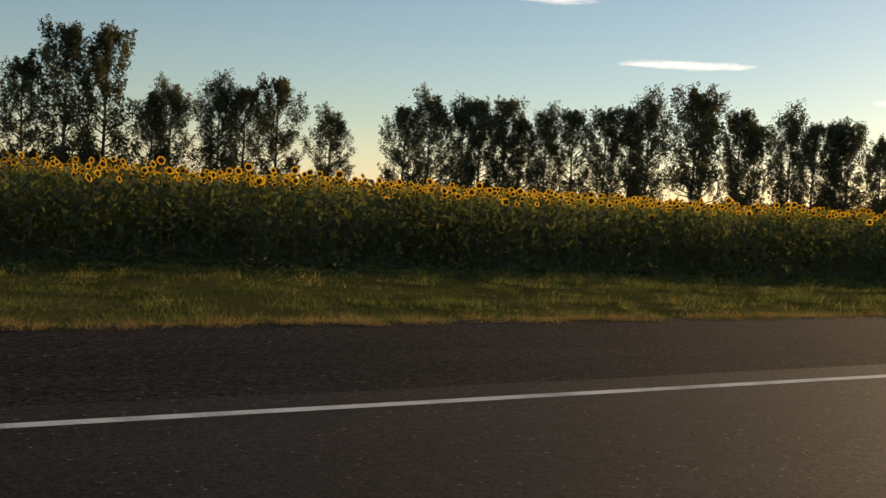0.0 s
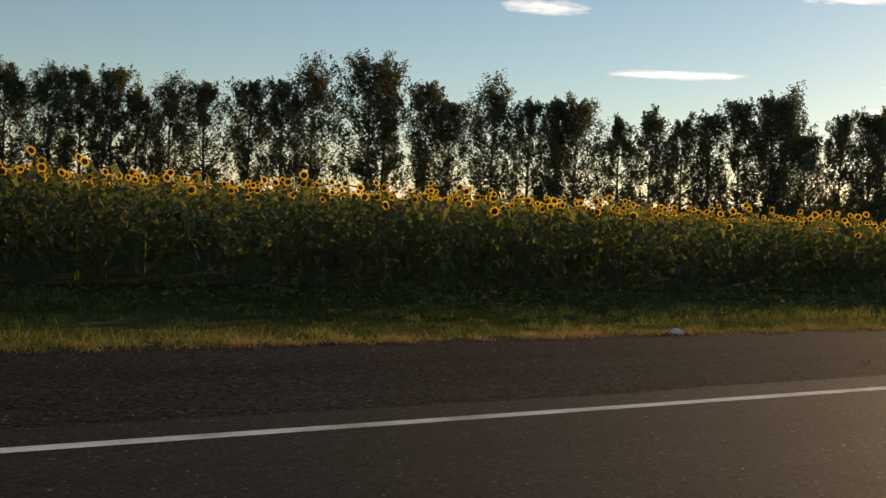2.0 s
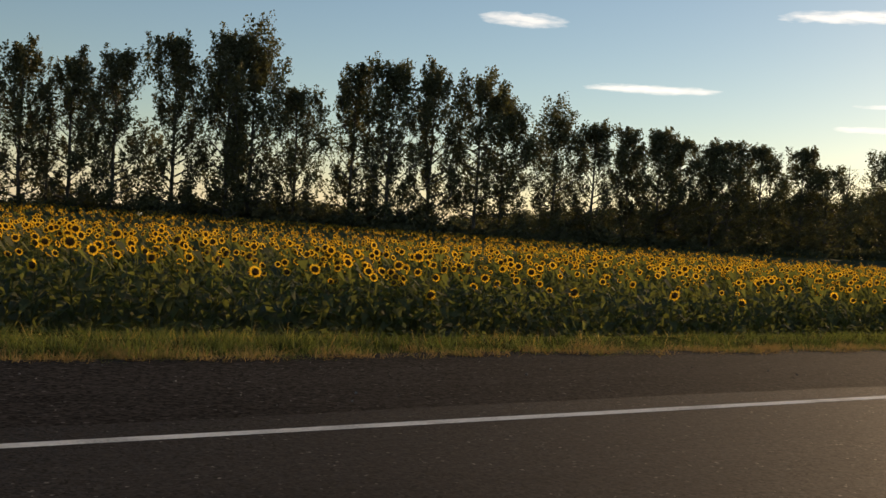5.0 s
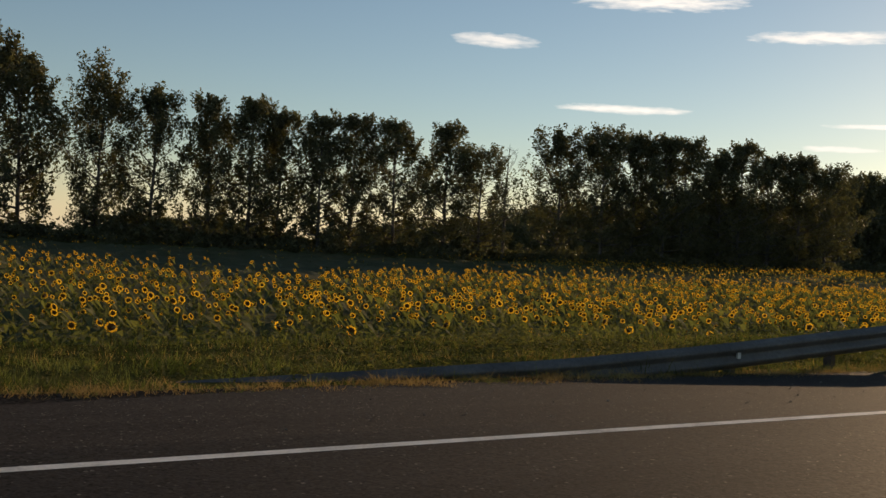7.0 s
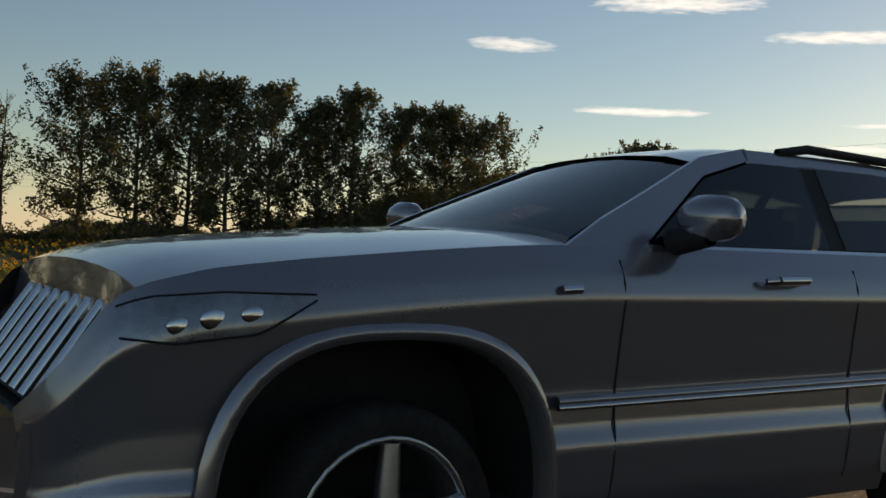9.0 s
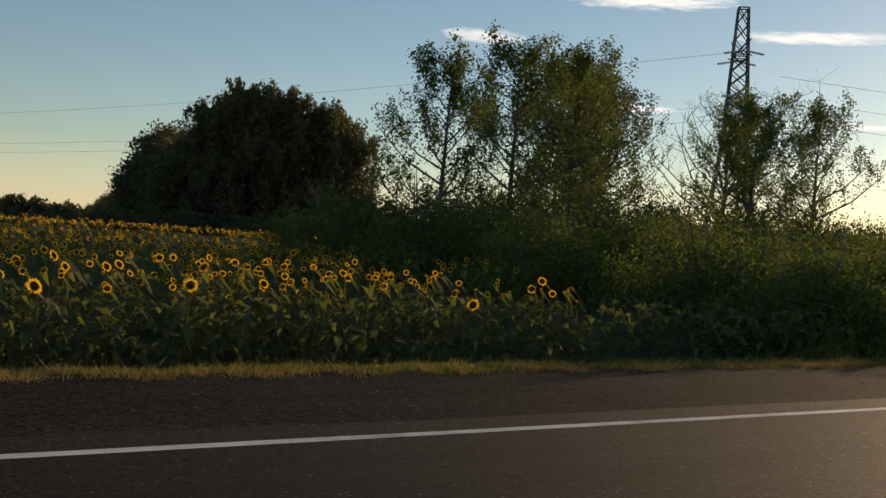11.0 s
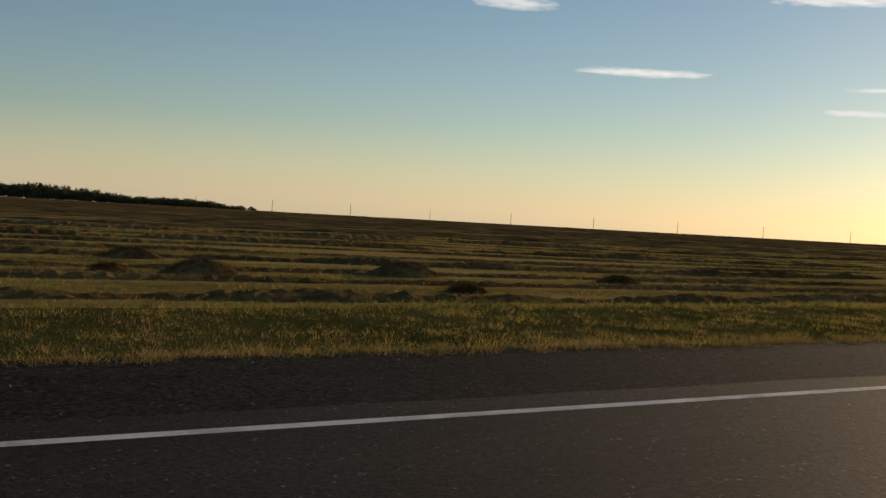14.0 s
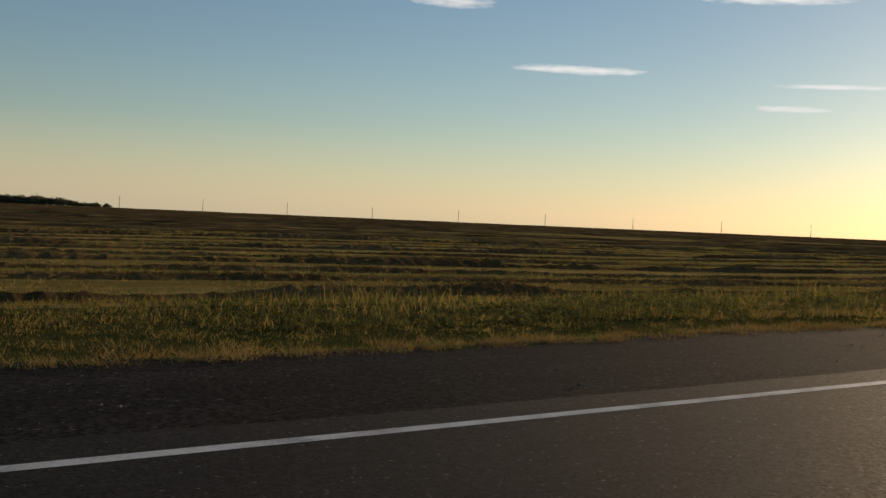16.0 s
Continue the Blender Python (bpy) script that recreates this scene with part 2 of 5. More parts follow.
M_HOUSING = material("headlamp_housing", [(0.22, 0.225, 0.235), (0.3, 0.305, 0.32), (0.4, 0.405, 0.42)], 0.25, (6.0, 40.0), 0.0, metal=0.7, coat=1.0)
M_LAMP = material("headlamp_reflector", [(0.65, 0.67, 0.7), (0.75, 0.77, 0.8), (0.85, 0.86, 0.88)], 0.15, (8.0, 40.0), 0.0, metal=1.0)


def glass(name, tint, rough=0.03):
    mt = bpy.data.materials.new(name)
    mt.use_nodes = True
    p = mt.node_tree.nodes["Principled BSDF"]
    p.inputs["Base Color"].default_value = (*tint, 1)
    p.inputs["Roughness"].default_value = rough
    p.inputs["Transmission Weight"].default_value = 1.0
    p.inputs["IOR"].default_value = 1.45
    return mt


M_GLASS = glass("car_window_glass", (0.16, 0.18, 0.19))
M_LATTICE = material("weathered_steel", [(0.10, 0.085, 0.075), (0.17, 0.15, 0.13), (0.25, 0.22, 0.20)], 0.65, (0.8, 9.0), 0.2, metal=0.3)


# ---- mesh helpers ----
def tri_mesh(name, verts, tris, mats, index=None, smooth=False):
    me = bpy.data.meshes.new(name)
    verts, tris = np.asarray(verts, np.float32), np.asarray(tris, np.int32)
    me.vertices.add(len(verts))
    me.vertices.foreach_set("co", verts.ravel())
    me.loops.add(tris.size)
    me.loops.foreach_set("vertex_index", tris.ravel())
    me.polygons.add(len(tris))
    me.polygons.foreach_set("loop_start", np.arange(0, tris.size, 3, dtype=np.int32))
    for mt in mats:
        me.materials.append(mt)
    if index is not None:
        me.polygons.foreach_set("material_index", np.asarray(index, np.int32))
    me.polygons.foreach_set("use_smooth", np.full(len(tris), smooth))
    me.update(calc_edges=True)
    return me


def part(name, data, mt=None, parent=None, label="", m=None):
    """One mesh object, from a bmesh or a mesh, under a thing or a part."""
    if isinstance(data, bmesh.types.BMesh):
        me = bpy.data.meshes.new(name)
        data.to_mesh(me)
        data.free()
    else:
        me = data
    if mt and not me.materials:
        me.materials.append(mt)
    ob = new(name, me)
    if parent:
        ob.parent = parent
    if m is not None:
        ob.matrix_basis = m
    return tagged(ob, label)


def grid_tris(nx, ny):
    i, j = np.meshgrid(np.arange(nx - 1), np.arange(ny - 1), indexing="ij")
    a = (i * ny + j).ravel()
    return np.concatenate([np.stack([a, a + ny, a + ny + 1], 1), np.stack([a, a + ny + 1, a + 1], 1)])


def tubes(segments, sides=5):
    """Verts and tris of tapered tubes: rows of (p, q, radius at p, radius at q)."""
    V, T = [], []
    base = 0
    ang = np.arange(sides) * 2 * np.pi / sides
    for p, q, r0, r1 in segments:
        p, q = np.array(p, float), np.array(q, float)
        d = q - p
        d /= np.linalg.norm(d) + 1e-9
        a = np.cross(d, (0.3, 0.9, 0.1) if abs(d[2]) > 0.9 else (0, 0, 1))
        a /= np.linalg.norm(a)
        b = np.cross(d, a)
        ring = np.outer(np.cos(ang), a) + np.outer(np.sin(ang), b)
        V += [p + ring * r0, q + ring * r1]
        k = np.arange(sides)
        n = (k + 1) % sides
        T += [np.stack([base + k, base + n, base + sides + n], 1), np.stack([base + k, base + sides + n, base + sides + k], 1)]
        base += 2 * sides
    return np.concatenate(V), np.concatenate(T)


def tube_path(points, radii, sides=6):
    """One connected tube along points."""
    P = np.array(points, float)
    V = []
    for i, p in enumerate(P):
        d = P[min(i + 1, len(P) - 1)] - P[max(i - 1, 0)]
        d /= np.linalg.norm(d) + 1e-9
        a = np.cross(d, (0, 0, 1) if abs(d[2]) < 0.9 else (0, 1, 0))
        a /= np.linalg.norm(a)
        b = np.cross(d, a)
        V += [p + radii[i] * (math.cos(2 * math.pi * k / sides) * a + math.sin(2 * math.pi * k / sides) * b) for k in range(sides)]
    T = []
    for i in range(len(P) - 1):
        for k in range(sides):
            n = (k + 1) % sides
            T += [[i * sides + k, i * sides + n, (i + 1) * sides + n], [i * sides + k, (i + 1) * sides + n, (i + 1) * sides + k]]
    return V, T


def smoothstep(a, b, x):
    t = np.clip((x - a) / (b - a), 0, 1)
    return t * t * (3 - 2 * t)


def wave(x, y, s, seed=0.0):
    """A cheap smooth relief between about -1 and 1."""
    return (np.sin(x / s + 1.7 * np.sin(y / s * 0.7 + seed) + seed) + np.sin(y / s * 1.3 + 1.1 * np.sin(x / s * 0.6 - seed) + 2 * seed)) * 0.5


# ---- the lie of the land ----
LINE_Y, PAVE_Y = 5.5, 5.96
ST_X = [-80, 12, 30, 45, 85, 105, 115, 147, 175, 215, 250, 285, 330, 372, 420, 470, 900]
ST_VERGE = [9.3, 9.3, 9.2, 9.0, 9.0, 9.0, 9.0, 8.4, 8.0, 7.8, 8.3, 8.05, 8.3, 8.0, 7.9, 8.6, 8.6]
ST_FRONT = [17, 17, 15.5, 13.5, 13.5, 16, 16, 11.5, 12, 14.3, 12.6, 10.5, 10.5, 12, 14, 14, 14]
ST_FZ = [-0.05, -0.05, 0.05, 0.15, 0.0, -0.2, -0.25, -0.9, -1.2, -1.5, -1.5, -1.1, -0.7, -0.4, -0.3, -0.3, -0.3]
ST_FAR = [1.2, 1.2, 1.2, 1.2, 1.1, 0.9, 0.8, -0.8, -1.0, -1.4, -1.1, -0.6, -0.4, -0.6, -1.4, -1.4, -1.4]
LINE_X = [0, 55, 90, 130, 170, 214, 250, 285, 309, 330, 420]
LINE_D = [140, 134, 131, 121, 116, 111, 104, 90, 86, 90, 110]


def verge(x):
    return np.interp(x, ST_X, ST_VERGE)


def front(x):
    return np.interp(x, ST_X, ST_FRONT)


def tree_line(x):
    return np.interp(x, LINE_X, LINE_D)


def wood_edge(y):
    """Where the wood meets the mown field."""
    return np.interp(y, [60, 116, 149, 172, 215, 280, 340, 450, 690, 760], [366, 358, 364, 373, 386, 404, 414, 440, 468, 470])


def height(x, y):
    """The ground's height over the road."""
    x, y = np.asarray(x, float), np.asarray(y, float)
    yv, yf, zf, zt, yt = verge(x), front(x), np.interp(x, ST_X, ST_FZ), np.interp(x, ST_X, ST_FAR), tree_line(x)
    z = zf * smoothstep(np.maximum(yv, yf - 1.7), yf, y) + (zt - zf) * np.clip((y - yf) / (yt - yf), 0, 1)
    z = z + np.interp(y, [115, 600, 740, 1500, 4400], [0, -6.2, -8.7, -32, -120])
    z = z + 0.10 * wave(x, y, 9.0) * smoothstep(yv + 1, yv + 8, y)
    return np.where(y < yv, -0.03, z - 0.03)
# ---- ground, road, shoulder ----
def build_ground():
    xs = np.concatenate([[-3000, -1500, -600, -250], np.arange(-120, 520, 2.0), [560, 620, 700, 800, 950, 1200, 1600, 2200, 3000, 4200]])
    ys = np.concatenate([[-3000, -900, -300, -80, -20, -6, 3, 5.8], np.arange(6.4, 30, 0.7), np.arange(30, 150, 4.0), [160, 180, 210, 250, 300, 360, 420, 480, 540, 600, 700, 900, 1300, 2000, 3000, 4400]])
    X, Y = np.meshgrid(xs, ys, indexing="ij")
    Z = height(X, Y)
    Z = np.where(Y < 7.0, -0.08, Z)
    xc, yc = X.ravel(), Y.ravel()
    tris = grid_tris(len(xs), len(ys))
    cx, cy = xc[tris].mean(1), yc[tris].mean(1)
    idx = np.where((cx > np.maximum(368, wood_edge(cy))) & (cy > 12.0), 1, 0)
    me = tri_mesh("ground", np.stack([xc, yc, Z.ravel()], 1), tris, [M_SOIL, M_STUBBLE], idx, True)
    tagged(new("ground", me), "rolling farmland with dark soil and mown straw-coloured stubble", "ground", kind="structure")


def strip(name, y0, y1, z, mt, label, category, edge=0.0, x0=-400.0, x1=1500.0, step=1.0):
    """A long flat strip of the roadway with a thickness, its far edge slightly ragged."""
    xs = np.concatenate([[x0], np.arange(-40, 540, step), [x1]])
    e = edge * (wave(xs, xs * 0, 1.3, 1.0) + 0.6 * wave(xs, xs * 0, 0.37, 2.0))
    ya, yb = np.full(len(xs), y0), (y1(xs) if callable(y1) else np.full(len(xs), y1)) + e
    rows = [np.stack([xs, ya, np.full(len(xs), z)], 1), np.stack([xs, yb, np.full(len(xs), z)], 1), np.stack([xs, yb + 0.03, np.full(len(xs), z - 0.08)], 1)]
    v = np.stack(rows, 1).reshape(-1, 3)
    ob = new(name, tri_mesh(name, v, grid_tris(len(xs), 3), [mt]))
    return tagged(ob, label, category, kind="structure")


def build_layby():
    xs = np.concatenate([np.linspace(188, 200, 12), np.arange(201, 276, 1.0), np.linspace(276, 284, 16)])
    far = np.interp(xs, [188, 200, 276, 281, 284], [6.0, 7.85, 7.95, 7.3, 6.0]) + 0.05 * wave(xs, xs * 0, 1.1)
    rows = [np.stack([xs, np.full(len(xs), PAVE_Y - 0.1), np.full(len(xs), -0.004)], 1), np.stack([xs, np.maximum(far, PAVE_Y), np.full(len(xs), -0.004)], 1), np.stack([xs, np.maximum(far, PAVE_Y) + 0.03, np.full(len(xs), -0.06)], 1)]
    ob = new("layby", tri_mesh("layby", np.stack(rows, 1).reshape(-1, 3), grid_tris(len(xs), 3), [M_OLD]))
    tagged(ob, "worn brownish asphalt lay-by widening the road edge", "road", kind="structure")


def build_road():
    build_layby()
    strip("road", -5.5, PAVE_Y, 0.0, M_ASPHALT, "dark grey asphalt country road with a worn surface", "road", 0.05)
    strip("shoulder", PAVE_Y - 0.2, lambda x: verge(x) + 0.12, -0.012, M_GRAVEL, "dark gravel shoulder beside the asphalt road", "road shoulder", 0.12)
    strip("edge_line", LINE_Y - 0.055, LINE_Y + 0.055, 0.002, M_PAINT, "worn white painted edge line on asphalt", "road marking", 0.006, step=0.25)


def build_stones():
    """Loose pale stones on the gravel shoulder and a few on the asphalt."""
    rng = np.random.default_rng(41)
    n = 8000
    x = rng.uniform(-5, 475, n)
    v = verge(x)
    y = np.where(rng.uniform(0, 1, n) < 0.97, PAVE_Y + 0.1 + (v - PAVE_Y) * rng.uniform(0, 1, n), rng.uniform(1.5, PAVE_Y, n))
    r = np.clip(rng.lognormal(-4.95, 0.4, n), 0.003, 0.02)
    r = np.where(y < PAVE_Y, np.minimum(r, 0.007), r)
    base = np.array([(1, 0, 0), (0, 1, 0), (-1, 0, 0), (0, -1, 0), (0, 0, 0.75), (0, 0, -0.5)])
    q = base[None] * (r[:, None, None] * rng.uniform(0.7, 1.3, (n, 6, 1)))
    a = rng.uniform(0, 6.28, n)
    c, s = np.cos(a)[:, None], np.sin(a)[:, None]
    P = np.stack([x[:, None] + q[:, :, 0] * c - q[:, :, 1] * s, y[:, None] + q[:, :, 0] * s + q[:, :, 1] * c, q[:, :, 2] + 0.3 * r[:, None]], 2)
    t = np.array([[0, 1, 4], [1, 2, 4], [2, 3, 4], [3, 0, 4], [1, 0, 5], [2, 1, 5], [3, 2, 5], [0, 3, 5]])
    ob = new("gravel_stones", tri_mesh("gravel_stones", P.reshape(-1, 3), (np.arange(n)[:, None, None] * 6 + t).reshape(-1, 3), [M_STONE]))
    tagged(ob, "loose pale grey stones on the dark gravel shoulder", "stones", kind="stuff")


# ---- grass ----
def blades(xs, ys, zs, hs, ws, rng, lean=0.35):
    """Small tufts: three slim leaning blades each."""
    n = len(xs)
    p = np.empty((n, 3, 3, 3))
    for k in range(3):
        a = rng.uniform(0, 2 * np.pi, n)
        dx, dy = np.cos(a) * ws * 0.5, np.sin(a) * ws * 0.5
        ox, oy = xs + rng.normal(0, 0.35, n) * hs, ys + rng.normal(0, 0.35, n) * hs
        h = hs * rng.uniform(0.55, 1.1, n)
        lx, ly = rng.normal(0, lean, n) * h, rng.normal(0, lean, n) * h
        for q, (s, t) in enumerate(((-1, 0), (1, 0), (0, 1))):
            p[:, k, q, 0] = ox + dx * s + lx * t
            p[:, k, q, 1] = oy + dy * s + ly * t
            p[:, k, q, 2] = zs + h * t
    return p.reshape(-1, 3), np.arange(n * 9).reshape(-1, 3)


def leafy(xs, ys, zs, hs, rng, per=14, size=0.03):
    """Broad-leaved weeds: small leaves set up a thin stalk, the lower ones larger."""
    n = len(xs)
    u = rng.uniform(0.08, 1, (n, per))
    a = rng.uniform(0, 2 * np.pi, (n, per))
    s = size * (1.35 - 0.75 * u) * rng.uniform(0.7, 1.4, (n, per)) * (0.6 + hs[:, None])
    out = (0.10 + 0.16 * (1 - u)) * hs[:, None]
    lx, ly = rng.normal(0, 0.12, n) * hs, rng.normal(0, 0.12, n) * hs
    c = np.stack([xs[:, None] + lx[:, None] * u + np.cos(a) * out, ys[:, None] + ly[:, None] * u + np.sin(a) * out, zs[:, None] + hs[:, None] * u], 2)
    d = np.stack([np.cos(a), np.sin(a), rng.uniform(-0.5, 0.5, (n, per))], 2)
    e = np.stack([-np.sin(a), np.cos(a), rng.normal(0, 0.4, (n, per))], 2)
    q = np.stack([c - d * s[:, :, None], c + e * s[:, :, None] * 0.5, c + d * s[:, :, None] * 1.3, c - e * s[:, :, None] * 0.5], 2).reshape(-1, 3)
    k = np.arange(n * per)[:, None] * 4
    t = np.concatenate([k + (0, 1, 2), k + (0, 2, 3)], 1).reshape(-1, 3)
    stalk = np.stack([np.stack([xs - 0.003, ys, zs], 1), np.stack([xs + 0.003, ys, zs], 1), np.stack([xs + lx, ys + ly, zs + hs], 1)], 1).reshape(-1, 3)
    return np.concatenate([q, stalk]), np.concatenate([t, len(q) + np.arange(n * 3).reshape(-1, 3)])


def tussocks(rng, n, clumps, x0, x1, y_of, spread):
    """Places of n tufts gathered round clumps, and how near each stands to its clump's middle."""
    cx = rng.uniform(x0, x1, clumps)
    cy = y_of(cx)
    k = rng.integers(0, clumps, n)
    dx, dy = rng.normal(0, spread, n), rng.normal(0, spread * 0.8, n)
    near = np.exp(-(dx * dx + dy * dy) / (2 * spread * spread))
    return cx[k] + dx, cy[k] + dy, near, rng.uniform(0, 1, clumps)[k]


def build_grass():
    rng = np.random.default_rng(3)
    n = 150000
    x, y, near, tone = tussocks(rng, n, 7000, -5, 480, lambda c: verge(c) - 0.12 + np.abs(rng.normal(0, 0.24, len(c))), 0.11)
    h = rng.uniform(0.04, 0.13, n) * (0.5 + 0.9 * near * tone)
    p, t = blades(x, y, np.maximum(height(x, np.maximum(y, verge(x) + 0.02)), -0.02) - 0.01, h, rng.uniform(0.005, 0.01, n), rng, 0.9)
    tagged(new("dry_grass", tri_mesh("dry_grass", p, t, [M_DRY, M_GRASS], np.repeat((tone < 0.35).astype(int), 3))), "dry straw-coloured grass fringe along the gravel shoulder", "grass", kind="stuff")
    n = 500000

    def across(c):
        f = np.where(c < 366, front(c) - 0.2, 12.0)
        return verge(c) + 0.1 + (f - verge(c)) * rng.uniform(0, 1, len(c)) ** 1.05

    x, y, near, tone = tussocks(rng, n, 24000, -5, 490, across, 0.16)
    y = np.maximum(y, verge(x))
    h = rng.uniform(0.045, 0.135, n) * (0.5 + 0.9 * near * tone + 0.25 * wave(x, y, 1.7, 1.0)) * (0.9 + 0.4 * wave(x * 0.07, y, 0.33, 4.0))
    h *= np.interp(x, [190, 200, 245, 255, 320, 366, 376], [1.35, 1.3, 1.3, 1.1, 0.85, 0.8, 0.85]) * np.where((tone > 0.3) & (tone < 0.5), 1.3, 1.0)
    p, t = blades(x, y, height(x, y) - 0.02, np.maximum(h, 0.03), rng.uniform(0.006, 0.013, n), rng, 0.6)
    dry = rng.uniform(0, 1, n) < np.clip(np.where(x > 372, 0.66, np.where(x < 195, -0.08, 0.1)) + 0.5 * (tone - 0.5) + 0.25 * wave(x * 0.2, y, 0.6, 2.0), 0, 1)
    # clumps of middle tone are coloured dark to imitate shadows in rough grass
    tagged(new("meadow_grass", tri_mesh("meadow_grass", p, t, [M_GRASS, M_STALK, M_GREEN], np.repeat(np.where(dry, 1, np.where((tone > 0.3) & (tone < 0.5), 2, 0)), 3))), "green roadside grass with pale seed stalks", "grass", kind="stuff")


# ---- sunflowers ----
def flower_template(petals, leaves, stem, sides):
    """One plant one metre and a half high, head towards -y; verts, tris, material (0 leaf, 1 petal, 2 disc)."""
    V, T, M = [], [], []

    def add(vs, ts, m):
        b = len(V)
        V.extend(vs)
        T.extend([[b + i for i in t] for t in ts])
        M.extend([m] * len(ts))

    hz, r = 1.5, 0.056
    tip = np.array((0, -0.09, hz))
    nrm = np.array((0, -0.94, -0.34))
    u = np.array((1.0, 0, 0))
    w = np.cross(nrm, u)
    if stem:
        for s in (0, 1):
            a = np.array((0.016, 0.0, 0)) if s else np.array((0, 0.016, 0))
            add([-a, a, a * 0.6 + (0, 0, hz - 0.04), -a * 0.6 + (0, 0, hz - 0.04), tip + (0, 0.03, 0.05)], [[0, 1, 2], [0, 2, 3], [3, 2, 4]], 0)
    for k in range(leaves):
        a = k * 2.4 + 0.4
        z = 1.38 - 0.95 * k / max(1, leaves - 1) * (1.0 if leaves > 4 else 0.45)
        L, B = 0.27 if k else 0.2, 0.09
        d, e = np.array((np.cos(a), np.sin(a), 0)), np.array((-np.sin(a), np.cos(a), 0))
        o = np.array((0, 0, z))
        add([o, o + d * L * 0.35 + e * B + (0, 0, 0.07), o + d * L * 0.45 + (0, 0, 0.03), o + d * L * 0.35 - e * B + (0, 0, 0.07), o + d * L + (0, 0, -0.10)], [[0, 2, 1], [0, 3, 2], [1, 2, 4], [2, 3, 4]], 0)
    ring = [tip + r * (np.cos(2 * np.pi * k / sides) * u + np.sin(2 * np.pi * k / sides) * w) for k in range(sides)]
    add([tip + nrm * 0.025] + ring, [[0, 1 + k, 1 + (k + 1) % sides] for k in range(sides)], 2)
    back = tip - nrm * 0.05
    add([back] + [q - nrm * 0.004 + (q - tip) * 0.15 for q in ring], [[0, 1 + (k + 1) % sides, 1 + k] for k in range(sides)], 0)
    for k in range(petals):
        a = 2 * np.pi * (k + 0.15 * (k % 3)) / petals
        d = np.cos(a) * u + np.sin(a) * w
        e = -np.sin(a) * u + np.cos(a) * w
        o = tip - nrm * 0.002
        wd = 0.42 * 2 * np.pi * (r + 0.03) / petals * 1.25
        add([o + d * r * 0.85, o + d * (r + 0.022) + e * wd, o + d * (r + 0.022) - e * wd, o + d * (r + 0.044) + nrm * 0.012 * ((k % 4) - 1)], [[0, 2, 1], [1, 2, 3]], 1)
    return np.array(V, float), np.array(T), np.array(M)


def plant(tpl, x, y, z, s, yaw, rng, head=1.0):
    V, T, M = tpl
    n = len(x)
    c, sn = np.cos(yaw), np.sin(yaw)
    tilt = rng.normal(0, 0.06, n)
    P = np.empty((n, len(V), 3))
    hs = np.array(head) * np.ones(n)
    top = np.array((0, -0.09, 1.5))
    big = (np.linalg.norm(V - top, axis=1) < 0.2)[None, :, None]
    Q = np.where(big, top + (V - top) * hs[:, None, None], V[None])
    vx, vy, vz = Q[:, :, 0] * s[:, None], Q[:, :, 1] * s[:, None], Q[:, :, 2] * s[:, None]
    P[:, :, 0] = x[:, None] + vx * c[:, None] - vy * sn[:, None] + tilt[:, None] * vz
    P[:, :, 1] = y[:, None] + vx * sn[:, None] + vy * c[:, None]
    P[:, :, 2] = z[:, None] + vz
    return P.reshape(-1, 3), (np.arange(n)[:, None, None] * len(V) + T).reshape(-1, 3), np.tile(M, n)


